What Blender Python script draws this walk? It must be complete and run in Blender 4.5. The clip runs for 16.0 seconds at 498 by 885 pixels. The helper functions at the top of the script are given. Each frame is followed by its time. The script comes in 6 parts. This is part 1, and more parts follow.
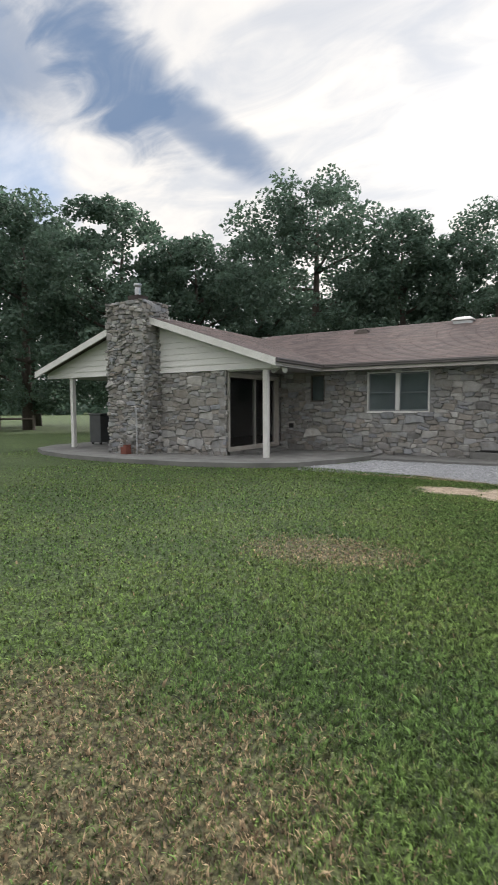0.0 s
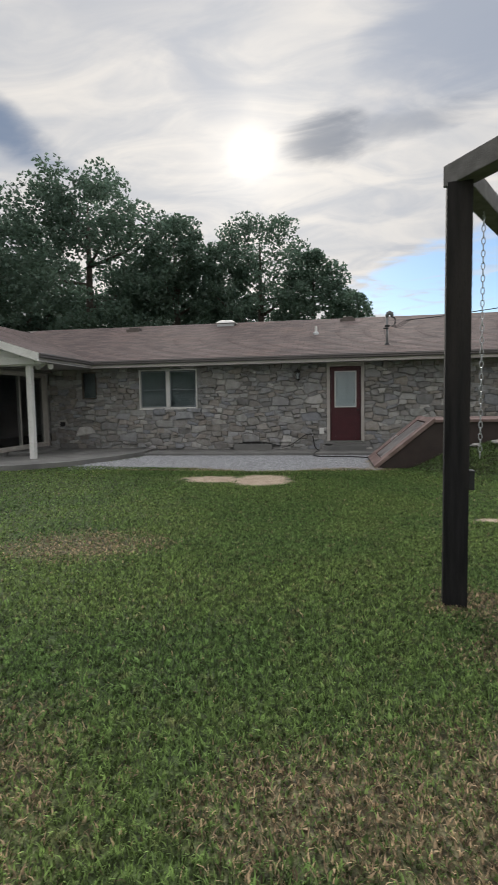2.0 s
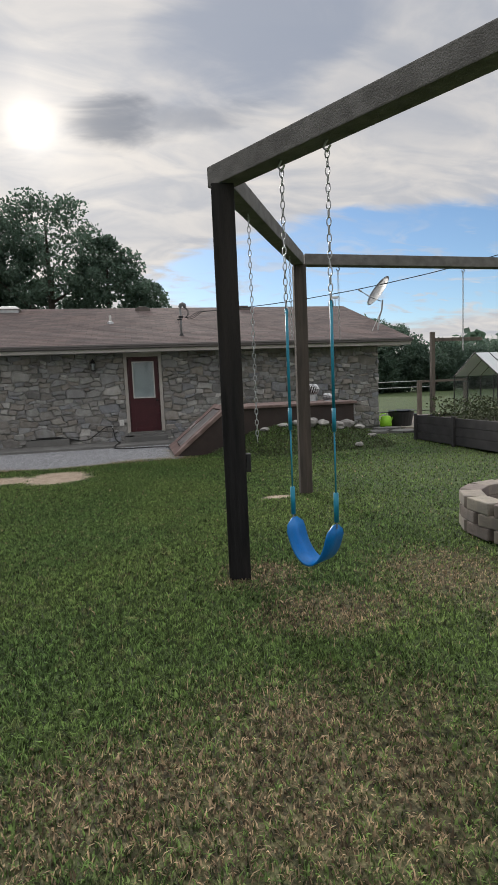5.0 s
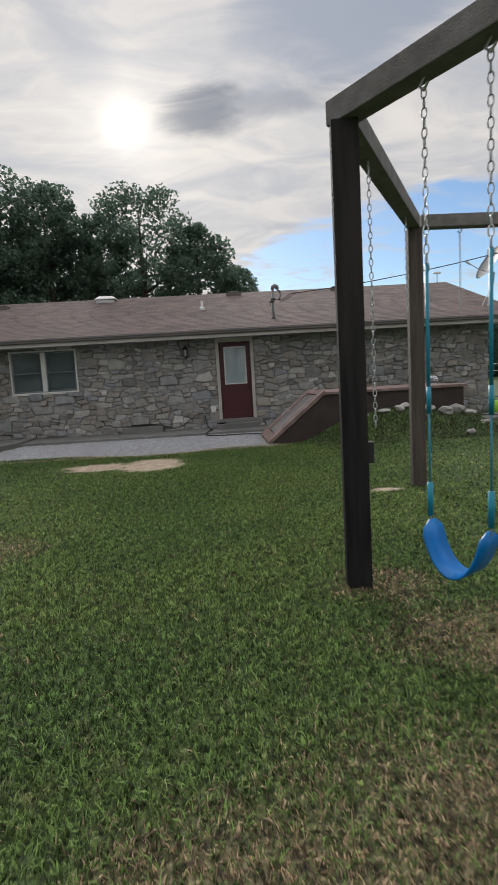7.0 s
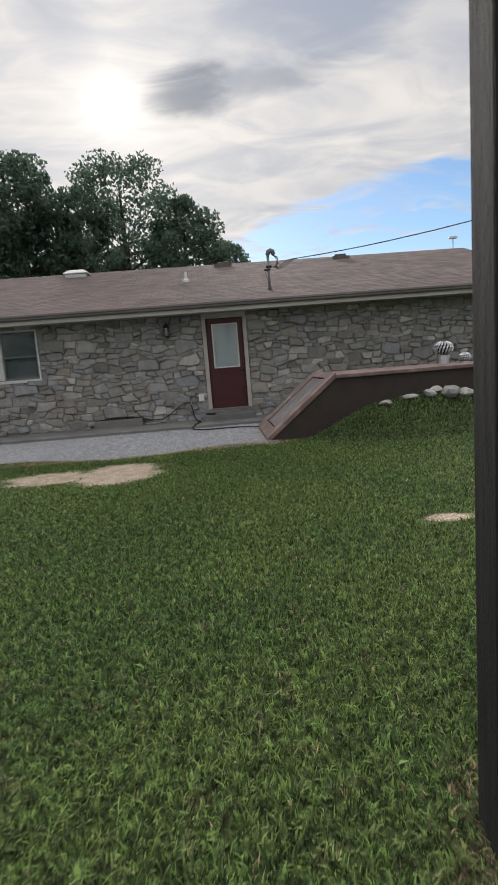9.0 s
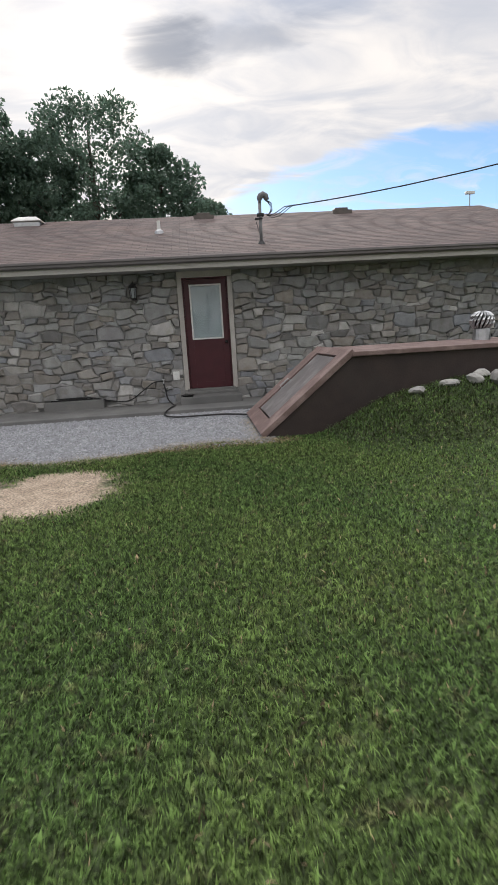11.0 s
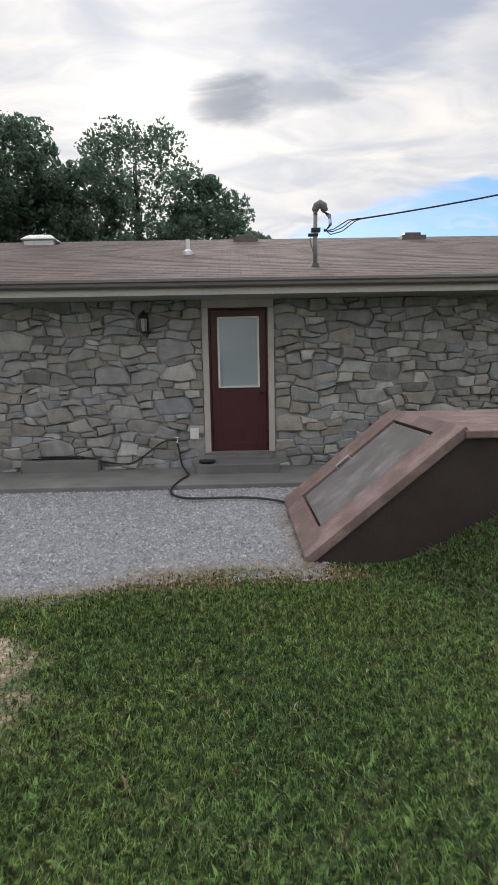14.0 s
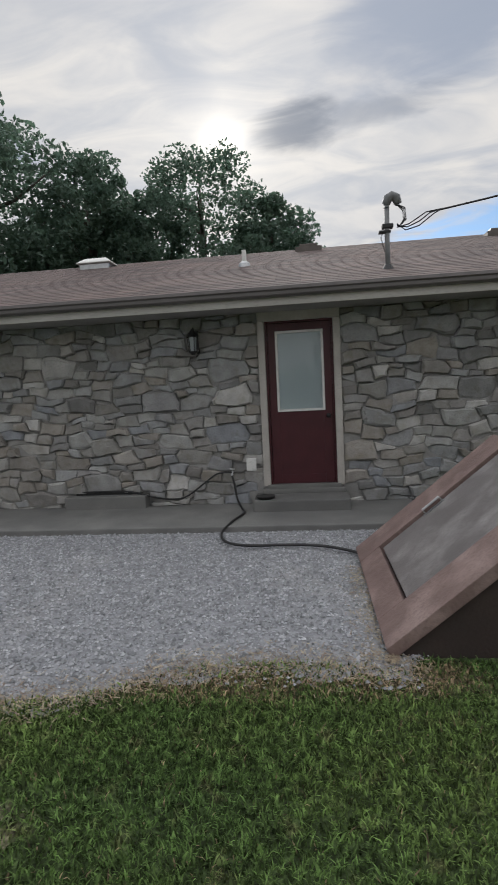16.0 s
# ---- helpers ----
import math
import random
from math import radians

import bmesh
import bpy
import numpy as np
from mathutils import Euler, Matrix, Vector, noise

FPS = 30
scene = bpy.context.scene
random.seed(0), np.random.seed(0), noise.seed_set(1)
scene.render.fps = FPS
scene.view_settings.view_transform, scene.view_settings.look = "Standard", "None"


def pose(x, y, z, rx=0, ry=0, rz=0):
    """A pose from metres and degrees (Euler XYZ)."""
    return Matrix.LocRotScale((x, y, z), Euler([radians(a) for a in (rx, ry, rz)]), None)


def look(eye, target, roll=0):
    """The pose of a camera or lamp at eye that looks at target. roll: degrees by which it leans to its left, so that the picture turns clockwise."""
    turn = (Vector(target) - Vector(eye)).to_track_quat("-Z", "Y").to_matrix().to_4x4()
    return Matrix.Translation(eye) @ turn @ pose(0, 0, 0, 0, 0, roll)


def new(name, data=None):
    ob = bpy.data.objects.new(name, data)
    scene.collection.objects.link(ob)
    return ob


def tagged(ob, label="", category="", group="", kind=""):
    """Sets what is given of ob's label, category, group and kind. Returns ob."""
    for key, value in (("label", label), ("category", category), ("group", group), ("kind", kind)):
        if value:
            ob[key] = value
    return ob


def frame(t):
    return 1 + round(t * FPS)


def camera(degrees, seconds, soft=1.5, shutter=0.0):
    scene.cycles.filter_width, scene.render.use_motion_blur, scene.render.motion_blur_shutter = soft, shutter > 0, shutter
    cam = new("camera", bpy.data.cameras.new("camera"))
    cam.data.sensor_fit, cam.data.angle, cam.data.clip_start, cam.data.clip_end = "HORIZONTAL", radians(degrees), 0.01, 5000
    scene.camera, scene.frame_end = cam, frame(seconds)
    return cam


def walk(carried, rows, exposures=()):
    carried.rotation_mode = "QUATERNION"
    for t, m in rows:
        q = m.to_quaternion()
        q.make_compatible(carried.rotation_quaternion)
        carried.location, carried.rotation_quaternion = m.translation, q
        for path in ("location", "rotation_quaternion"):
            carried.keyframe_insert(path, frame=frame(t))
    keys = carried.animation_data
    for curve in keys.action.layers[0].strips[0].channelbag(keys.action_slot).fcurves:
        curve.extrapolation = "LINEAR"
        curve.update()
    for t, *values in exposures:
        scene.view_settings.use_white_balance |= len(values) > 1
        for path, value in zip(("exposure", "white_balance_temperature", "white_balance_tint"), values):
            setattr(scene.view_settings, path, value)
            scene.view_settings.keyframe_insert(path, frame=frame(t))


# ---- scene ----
cam = camera(51.2, 16.0, soft=1.45, shutter=0.3)
PATH = [
    (0, (-0.48, -14.365, 1.398), (-1.537, -12.673, 1.262), -0.3),
    (0.5, (-0.354, -14.451, 1.374), (-1.242, -12.664, 1.245), -0.4),
    (1, (-0.227, -14.503, 1.378), (-0.911, -12.628, 1.244), -0.7),
    (1.5, (-0.172, -14.553, 1.421), (-0.652, -12.617, 1.275), -0.9),
    (2, (-0.047, -14.486, 1.371), (-0.352, -12.516, 1.218), -1.0),
    (2.5, (-0.027, -14.473, 1.373), (-0.122, -12.482, 1.205), -1.1),
    (3, (0.002, -14.473, 1.378), (0.122, -12.485, 1.197), -1.4),
    (3.5, (0.054, -14.481, 1.367), (0.382, -12.517, 1.18), -1.5),
    (3.7, (0.074, -14.483, 1.379), (0.457, -12.529, 1.185), -1.8),
    (5.8, (0.108, -14.531, 1.368), (0.531, -12.589, 1.143), -2.5),
    (6, (0.073, -14.513, 1.353), (0.429, -12.558, 1.119), -2.7),
    (6.5, (-0.004, -14.358, 1.297), (0.212, -12.385, 1.055), -3.0),
    (7, (-0.006, -14.007, 1.328), (0.086, -12.024, 1.083), -3.4),
    (7.5, (-0.066, -13.572, 1.308), (-0.037, -11.586, 1.072), -3.7),
    (8, (-0.016, -12.995, 1.264), (0.016, -11.009, 1.031), -3.8),
    (8.5, (0.068, -12.541, 1.298), (0.142, -10.559, 1.042), -4.0),
    (9, (0.11, -12.001, 1.263), (0.216, -10.027, 0.961), -4.5),
    (9.2, (0.133, -11.83, 1.263), (0.263, -9.863, 0.926), -4.0),
    (11.3, (0.132, -9.652, 1.263), (0.311, -7.703, 0.851), -3.4),
    (11.5, (0.1, -9.464, 1.287), (0.275, -7.512, 0.887), -3.3),
    (12, (0.116, -9.017, 1.314), (0.274, -7.059, 0.937), -2.7),
    (12.5, (0.219, -8.623, 1.381), (0.35, -6.66, 1.022), -2.4),
    (13, (0.246, -8.142, 1.393), (0.353, -6.173, 1.062), -2.0),
    (13.5, (0.313, -7.762, 1.386), (0.388, -5.787, 1.085), -1.5),
    (14, (0.388, -7.434, 1.419), (0.424, -5.453, 1.149), -1.1),
    (14.5, (0.387, -7.084, 1.412), (0.395, -5.097, 1.185), -1.1),
    (15, (0.401, -6.783, 1.397), (0.393, -4.792, 1.209), -1.1),
    (15.5, (0.466, -6.551, 1.444), (0.395, -4.561, 1.264), -1.9),
    (16, (0.491, -6.479, 1.446), (0.257, -4.501, 1.258), -2.9),
]
walk(cam, [(t, look(eye, target, roll)) for t, eye, target, roll in PATH],
     exposures=[(0.0, 1.26, 5980, 8), (1.5, 0.96, 5980, 8), (3.5, 0.74, 5980, 9), (8.0, 0.80, 5980, 9), (11.5, 1.17, 5950, 10), (14.0, 1.13, 5900, 9), (16.0, 0.80, 5850, 8)])

# ---- sky and sun: low sun behind thin cloud, over the roof ----
SUN = Vector((-0.127, 0.901, 0.415)).normalized()


def make_world():
    w = bpy.data.worlds.new("evening_sky")
    scene.world = w
    w.use_nodes = True
    nt = w.node_tree
    nt.nodes.clear()
    N, L = nt.nodes.new, nt.links.new

    def val(op, a, b=None, c=None):
        n = N("ShaderNodeMath")
        n.operation = op
        for i, v in enumerate((a, b, c)):
            if v is None:
                continue
            if isinstance(v, (int, float)):
                n.inputs[i].default_value = v
            else:
                L(v, n.inputs[i])
        return n.outputs[0]

    def vec(op, a, b):
        n = N("ShaderNodeVectorMath")
        n.operation = op
        for i, v in enumerate((a, b)):
            if isinstance(v, (tuple, Vector)):
                n.inputs[i].default_value = v
            else:
                L(v, n.inputs[i])
        return n.outputs["Value"] if op == "DOT_PRODUCT" else n.outputs[0]

    def mix(f, a, b):
        n = N("ShaderNodeMix")
        n.data_type = "RGBA"
        if isinstance(f, float):
            n.inputs[0].default_value = f
        else:
            L(f, n.inputs[0])
        for i, v in ((6, a), (7, b)):
            if isinstance(v, tuple):
                n.inputs[i].default_value = (*v, 1)
            else:
                L(v, n.inputs[i])
        return n.outputs[2]

    def ramp(v, lo, hi):
        n = N("ShaderNodeMapRange")
        n.interpolation_type = "SMOOTHSTEP"
        L(v, n.inputs[0])
        n.inputs[1].default_value, n.inputs[2].default_value = lo, hi
        return n.outputs[0]

    def aim(az, el):
        a, e = radians(az), radians(el)
        return (math.sin(a) * math.cos(e), math.cos(a) * math.cos(e), math.sin(e))

    co = N("ShaderNodeTexCoord").outputs["Generated"]
    sep = N("ShaderNodeSeparateXYZ")
    L(co, sep.inputs[0])
    x, y, z = sep.outputs
    up = val("ADD", val("MAXIMUM", z, 0.0), 0.22)
    plane = N("ShaderNodeCombineXYZ")
    L(val("DIVIDE", x, up), plane.inputs[0])
    L(val("DIVIDE", y, up), plane.inputs[1])

    def clouds(scale, detail, distort, offset, stretch=(1, 1, 1), turn=0.0):
        m = N("ShaderNodeMapping")
        L(plane.outputs[0], m.inputs[0])
        m.inputs["Location"].default_value = offset
        m.inputs["Rotation"].default_value = (0, 0, radians(turn))
        m.inputs["Scale"].default_value = stretch
        n = N("ShaderNodeTexNoise")
        L(m.outputs[0], n.inputs["Vector"])
        n.inputs["Scale"].default_value, n.inputs["Detail"].default_value = scale, detail
        n.inputs["Roughness"].default_value, n.inputs["Distortion"].default_value = 0.55, distort
        return n.outputs[0]

    fine = clouds(2.6, 8, 0.9, (0.4, 5.2, 0), (1, 2.2, 1), 24)
    wisp = clouds(4.2, 9, 1.2, (1.9, 3.3, 0), (1, 1.7, 1), 35)

    def patch_of(az, el, wide, tall, turn=0.0, ragged=1.6, edge=0.9):
        """How far a direction lies inside a ragged oval of sky, 0 to 1."""
        c = Vector(aim(az, el))
        r = Vector((math.cos(radians(az)), -math.sin(radians(az)), 0))
        u = r.cross(c)
        k, q = math.cos(radians(turn)), math.sin(radians(turn))
        a, b = r * k + u * q, u * k - r * q
        p = val("DIVIDE", vec("DOT_PRODUCT", co, tuple(a)), math.sin(radians(wide)))
        o = val("DIVIDE", vec("DOT_PRODUCT", co, tuple(b)), math.sin(radians(tall)))
        d = val("ADD", val("MULTIPLY", p, p), val("MULTIPLY", o, o))
        d = val("ADD", d, val("MULTIPLY", val("SUBTRACT", wisp, 0.5), ragged))
        d = val("ADD", d, val("MULTIPLY", val("SUBTRACT", fine, 0.5), ragged))
        front = val("GREATER_THAN", vec("DOT_PRODUCT", co, tuple(c)), 0.2)
        return val("MULTIPLY", ramp(val("SUBTRACT", 1.0, d), -edge, edge), front)

    def most(shapes):
        total = None
        for k, shape in shapes:
            v = val("MULTIPLY", shape, k)
            total = v if total is None else val("MAXIMUM", total, v)
        return total

    # clear sky under the cloud deck, and thin gaps high to the west
    clear = most(((1.0, patch_of(27, 11.5, 23, 5.6, 0, 0.9, 0.25)), (0.9, patch_of(62, 14, 18, 7)), (0.45, patch_of(-57, 21, 6, 5)), (0.5, patch_of(-88, 26, 22, 9, 20))))
    low_wisps = val("MULTIPLY", ramp(wisp, 0.50, 0.66), val("MULTIPLY", ramp(val("SUBTRACT", 0.30, z), 0.0, 0.12), 0.55))
    mask = val("SUBTRACT", 1.0, val("MULTIPLY", clear, val("SUBTRACT", 1.0, low_wisps)))
    sun_dot = vec("DOT_PRODUCT", co, tuple(SUN))
    glow = val("POWER", val("MAXIMUM", sun_dot, 0.0), 26.0)
    halo = val("POWER", val("MAXIMUM", sun_dot, 0.0), 380.0)
    core = val("POWER", val("MAXIMUM", sun_dot, 0.0), 3200.0)
    streak = ramp(clouds(3.0, 8, 0.9, (2.3, 8.1, 0), (1, 1.9, 1), 32), 0.30, 0.68)
    billow = ramp(clouds(1.9, 7, 0.8, (7.3, 2.2, 0), (1, 1.7, 1), 14), 0.36, 0.66)
    grey = most(((0.95, patch_of(15, 32.0, 10.5, 5.5, 8)), (0.35, patch_of(27, 27, 11, 4.0, -12)), (0.40, patch_of(-12.5, 30, 4.5, 2.2, -40)), (0.55, patch_of(9, 27.5, 9, 2.4, 6)), (0.40, patch_of(-20, 36, 9, 4)),
                 (0.45, patch_of(-28, 22, 6, 1.5, -10)), (0.5, patch_of(60, 40, 25, 14)), (0.4, patch_of(-100, 40, 30, 12))))
    grey = val("MAXIMUM", grey, val("MULTIPLY", billow, 0.20))
    scud = most(((0.88, patch_of(0.0, 25.5, 3.8, 1.9, 4, 2.8, 1.1)), (0.38, patch_of(6.0, 25.8, 7, 1.3, 8, 3.4, 1.1))))
    slate = most(((0.95, patch_of(-47.5, 31.3, 9, 4.2, -32, 2.6, 1.0)), (0.85, patch_of(-37, 27.0, 9, 1.9, -24, 1.8, 1.0)), (0.7, patch_of(-57, 31.0, 8, 5, 0, 2.0))))
    white = mix(streak, (0.66, 0.635, 0.625), (0.97, 0.87, 0.76))
    white = mix(grey, white, (0.43, 0.45, 0.51))
    white = mix(slate, white, (0.16, 0.225, 0.34))
    white = mix(scud, white, (0.22, 0.24, 0.285))
    high = val("ADD", val("MULTIPLY", ramp(z, 0.60, 0.95), ZENITH), 1.0)
    lift = N("ShaderNodeVectorMath")
    lift.operation = "SCALE"
    L(white, lift.inputs[0])
    L(high, lift.inputs["Scale"])
    lit = N("ShaderNodeMix")
    lit.data_type, lit.blend_type = "RGBA", "ADD"
    lit.inputs[0].default_value = 1.0
    L(lift.outputs[0], lit.inputs[6])
    warm = mix(val("MINIMUM", val("ADD", val("MULTIPLY", glow, 0.17), val("ADD", val("MULTIPLY", halo, 0.26), val("MULTIPLY", core, 1.1))), 4.0), (0, 0, 0), (1.0, 0.86, 0.68))
    warm.node.clamp_factor = False
    L(warm, lit.inputs[7])
    sky = N("ShaderNodeTexSky")
    sky.sky_type, sky.sun_disc = "NISHITA", False
    sky.sun_elevation, sky.sun_rotation = radians(24.5), radians(-8)
    sky.air_density, sky.dust_density, sky.ozone_density = 1.0, 0.2, 2.0
    bg1, bg2 = N("ShaderNodeBackground"), N("ShaderNodeBackground")
    L(sky.outputs[0], bg1.inputs[0])
    bg1.inputs[1].default_value = SKY
    L(lit.outputs[2], bg2.inputs[0])
    bg2.inputs[1].default_value = CLOUD
    ms = N("ShaderNodeMixShader")
    L(mask, ms.inputs[0])
    L(bg1.outputs[0], ms.inputs[1])
    L(bg2.outputs[0], ms.inputs[2])
    L(ms.outputs[0], N("ShaderNodeOutputWorld").inputs[0])


SKY, CLOUD, ZENITH = 0.063, 0.50, 1.8
make_world()
lamp = bpy.data.lights.new("sun", "SUN")
lamp.energy, lamp.angle, lamp.color = 2.1, radians(10), (1.0, 0.9, 0.78)
new("sun", lamp).matrix_world = look(SUN * 60, (0, 0, 0))


# ---- materials ----
def mat(name, base, other=None, rough=0.85, scale=8.0, bump=0.3, fine=60.0, metal=0.0, jitter=0.0, stretch=(1, 1, 1),
        island=False, stain=None, stain_scale=0.8, dist=0.01, spec=0.4):
    """A surface with colour that varies at two scales, fine relief, and a random tone for each piece."""
    m = bpy.data.materials.new(name)
    m.use_nodes = True
    nt = m.node_tree
    N, L = nt.nodes.new, nt.links.new
    b = nt.nodes["Principled BSDF"]
    b.inputs["Roughness"].default_value, b.inputs["Metallic"].default_value = rough, metal
    b.inputs["Specular IOR Level"].default_value = spec
    other = other or tuple(c * 0.7 for c in base)
    mp = N("ShaderNodeMapping")
    mp.inputs["Scale"].default_value = stretch
    L(N("ShaderNodeTexCoord").outputs["Object"], mp.inputs[0])

    def noise_node(s, detail=5):
        n = N("ShaderNodeTexNoise")
        L(mp.outputs[0], n.inputs["Vector"])
        n.inputs["Scale"].default_value, n.inputs["Detail"].default_value = s, detail
        return n.outputs[0]

    def mixc(f, a, c, lo=0.35, hi=0.65, kind="MIX"):
        r = N("ShaderNodeMapRange")
        L(f, r.inputs[0])
        r.inputs[1].default_value, r.inputs[2].default_value = lo, hi
        n = N("ShaderNodeMix")
        n.data_type, n.blend_type = "RGBA", kind
        L(r.outputs[0], n.inputs[0])
        for i, v in ((6, a), (7, c)):
            if isinstance(v, tuple):
                n.inputs[i].default_value = (*v, 1)
            else:
                L(v, n.inputs[i])
        return n.outputs[2]

    col = mixc(noise_node(scale), base, other)
    if stain:
        col = mixc(noise_node(stain_scale, 4), col, stain, 0.5, 0.75)
    grain = noise_node(fine, 4)
    col = mixc(grain, col, tuple(c * 0.62 for c in base), 0.5, 0.95)
    if jitter:
        src = N("ShaderNodeNewGeometry").outputs["Random Per Island"] if island else N("ShaderNodeObjectInfo").outputs["Random"]
        h = N("ShaderNodeHueSaturation")
        r = N("ShaderNodeMapRange")
        L(src, r.inputs[0])
        r.inputs[3].default_value, r.inputs[4].default_value = 1 - jitter, 1 + jitter
        L(r.outputs[0], h.inputs["Value"])
        mul = N("ShaderNodeMath")
        mul.operation = "MULTIPLY_ADD"
        L(src, mul.inputs[0])
        mul.inputs[1].default_value, mul.inputs[2].default_value = 0.05, 0.475
        L(mul.outputs[0], h.inputs["Hue"])
        L(col, h.inputs["Color"])
        col = h.outputs[0]
    L(col, b.inputs["Base Color"])
    if bump:
        bp = N("ShaderNodeBump")
        bp.inputs["Strength"].default_value, bp.inputs["Distance"].default_value = bump, dist
        ad = N("ShaderNodeMath")
        L(grain, ad.inputs[0])
        L(noise_node(scale * 2), ad.inputs[1])
        L(ad.outputs[0], bp.inputs["Height"])
        L(bp.outputs[0], b.inputs["Normal"])
    return m




def stone_mat(name, island):
    """Fieldstone: each stone takes its own tone from greys, blue greys and browns, mottled and lichen-stained."""
    m = mat(name, (0.5, 0.5, 0.5), (0.37, 0.37, 0.37), 0.92, 6, 0.8, 45, stain=(0.34, 0.33, 0.30), stain_scale=9.0)
    nt = m.node_tree
    N, L = nt.nodes.new, nt.links.new
    b = nt.nodes["Principled BSDF"]
    old = b.inputs["Base Color"].links[0].from_socket
    tone = N("ShaderNodeValToRGB")
    el = tone.color_ramp.elements
    for k, (p, c) in enumerate(((0.0, (0.30, 0.295, 0.29)), (0.16, (0.52, 0.53, 0.54)), (0.30, (0.40, 0.385, 0.36)), (0.45, (0.60, 0.60, 0.585)), (0.58, (0.42, 0.44, 0.48)),
                                (0.70, (0.50, 0.465, 0.42)), (0.82, (0.36, 0.345, 0.33)), (0.93, (0.80, 0.79, 0.77)), (1.0, (0.46, 0.415, 0.37)))):
        e = el[k] if k < 2 else el.new(p)
        e.position, e.color = p, (*c, 1)
    L(N("ShaderNodeNewGeometry").outputs["Random Per Island"] if island else N("ShaderNodeObjectInfo").outputs["Random"], tone.inputs[0])
    n = N("ShaderNodeMix")
    n.data_type, n.blend_type = "RGBA", "MULTIPLY"
    n.inputs[0].default_value = 1.0
    L(old, n.inputs[6])
    L(tone.outputs[0], n.inputs[7])
    gain = N("ShaderNodeVectorMath")
    gain.operation = "SCALE"
    gain.inputs["Scale"].default_value = 1.5
    L(n.outputs[2], gain.inputs[0])
    L(gain.outputs[0], b.inputs["Base Color"])
    return m


M_STONE = stone_mat("field_stone", False)
M_STONE_J = stone_mat("field_stone_far", True)
M_MORTAR = mat("mortar", (0.33, 0.325, 0.315), (0.25, 0.246, 0.24), 0.95, 9, 0.6, 70)
M_CONCRETE = mat("concrete", (0.20, 0.20, 0.192), (0.15, 0.15, 0.146), 0.9, 2.5, 0.3, 80, stain=(0.12, 0.12, 0.12))
M_WHITE = mat("white_paint", (0.74, 0.74, 0.72), (0.66, 0.66, 0.64), 0.55, 3, 0.1, 40)
M_SIDING = mat("white_vinyl_siding", (0.80, 0.80, 0.78), (0.73, 0.73, 0.71), 0.5, 2, 0.1, 50, stretch=(0.3, 1, 4))
M_TRIM = mat("taupe_trim_paint", (0.50, 0.475, 0.44), (0.42, 0.395, 0.365), 0.6, 4, 0.15, 50)
M_FASCIA = mat("brown_fascia", (0.13, 0.11, 0.10), (0.09, 0.08, 0.07), 0.5, 4, 0.1, 50)
M_GUTTER = mat("brown_gutter", (0.15, 0.138, 0.135), (0.115, 0.106, 0.104), 0.4, 3, 0.05, 40, stretch=(0.2, 1, 1))
M_FACE = mat("pale_fascia_paint", (0.58, 0.56, 0.53), (0.50, 0.48, 0.455), 0.55, 3, 0.1, 50, stretch=(0.3, 1, 1))
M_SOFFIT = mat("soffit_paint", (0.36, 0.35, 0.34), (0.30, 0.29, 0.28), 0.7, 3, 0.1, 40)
M_RED = mat("red_door_paint", (0.070, 0.016, 0.022), (0.056, 0.013, 0.018), 0.4, 5, 0.08, 60)
M_DARK = mat("dark_metal", (0.025, 0.025, 0.027), None, 0.5, 8, 0.1, 60)
M_STEEL = mat("galvanised_steel", (0.52, 0.53, 0.54), (0.40, 0.41, 0.42), 0.35, 12, 0.1, 80, metal=0.9)
M_GALV = mat("dull_conduit", (0.20, 0.205, 0.21), (0.15, 0.155, 0.16), 0.6, 8, 0.1, 60)
# shades and sashes lightened bluish: the panes' reflection is in this colour
M_PANEL = mat("window_reflection_grey", (0.24, 0.27, 0.29), (0.19, 0.215, 0.23), 0.8, 2, 0.1, 40)
# pale blue-white: the sky's reflection in the door glass, put into colour
M_DOOR_REFLECT = mat("door_glass_reflection", (0.82, 0.86, 0.90), (0.76, 0.80, 0.85), 0.6, 3, 0.05, 40)
M_ROOM = mat("dark_room", (0.05, 0.048, 0.045), None, 0.9, 2, 0.05, 30)
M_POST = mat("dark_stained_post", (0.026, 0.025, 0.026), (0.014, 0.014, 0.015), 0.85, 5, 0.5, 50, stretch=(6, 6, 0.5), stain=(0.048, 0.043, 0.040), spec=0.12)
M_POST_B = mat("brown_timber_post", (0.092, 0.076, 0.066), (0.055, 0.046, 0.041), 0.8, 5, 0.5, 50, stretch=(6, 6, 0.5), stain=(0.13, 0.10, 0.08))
# beam timber lightened to grey, with veiling glare painted into its tone
M_BEAM = mat("glare_lightened_beam", (0.20, 0.19, 0.185), (0.13, 0.123, 0.118), 0.8, 5, 0.5, 50, stretch=(2, 2, 2))
M_BLUE = mat("blue_swing_plastic", (0.008, 0.175, 0.52), (0.007, 0.15, 0.46), 0.35, 6, 0.05, 50)
M_TEAL = mat("teal_chain_sleeve", (0.02, 0.24, 0.36), (0.02, 0.20, 0.30), 0.45, 10, 0.05, 60)
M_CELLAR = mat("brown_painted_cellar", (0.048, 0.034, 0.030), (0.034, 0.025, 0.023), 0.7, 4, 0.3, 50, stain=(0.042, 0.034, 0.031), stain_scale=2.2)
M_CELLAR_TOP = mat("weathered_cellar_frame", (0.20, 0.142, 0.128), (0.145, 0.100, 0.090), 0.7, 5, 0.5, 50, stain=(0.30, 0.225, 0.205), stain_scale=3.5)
M_HATCH = mat("worn_hatch_paint", (0.185, 0.172, 0.170), (0.135, 0.124, 0.122), 0.4, 3, 0.15, 50, stain=(0.30, 0.285, 0.28), stain_scale=4.0)
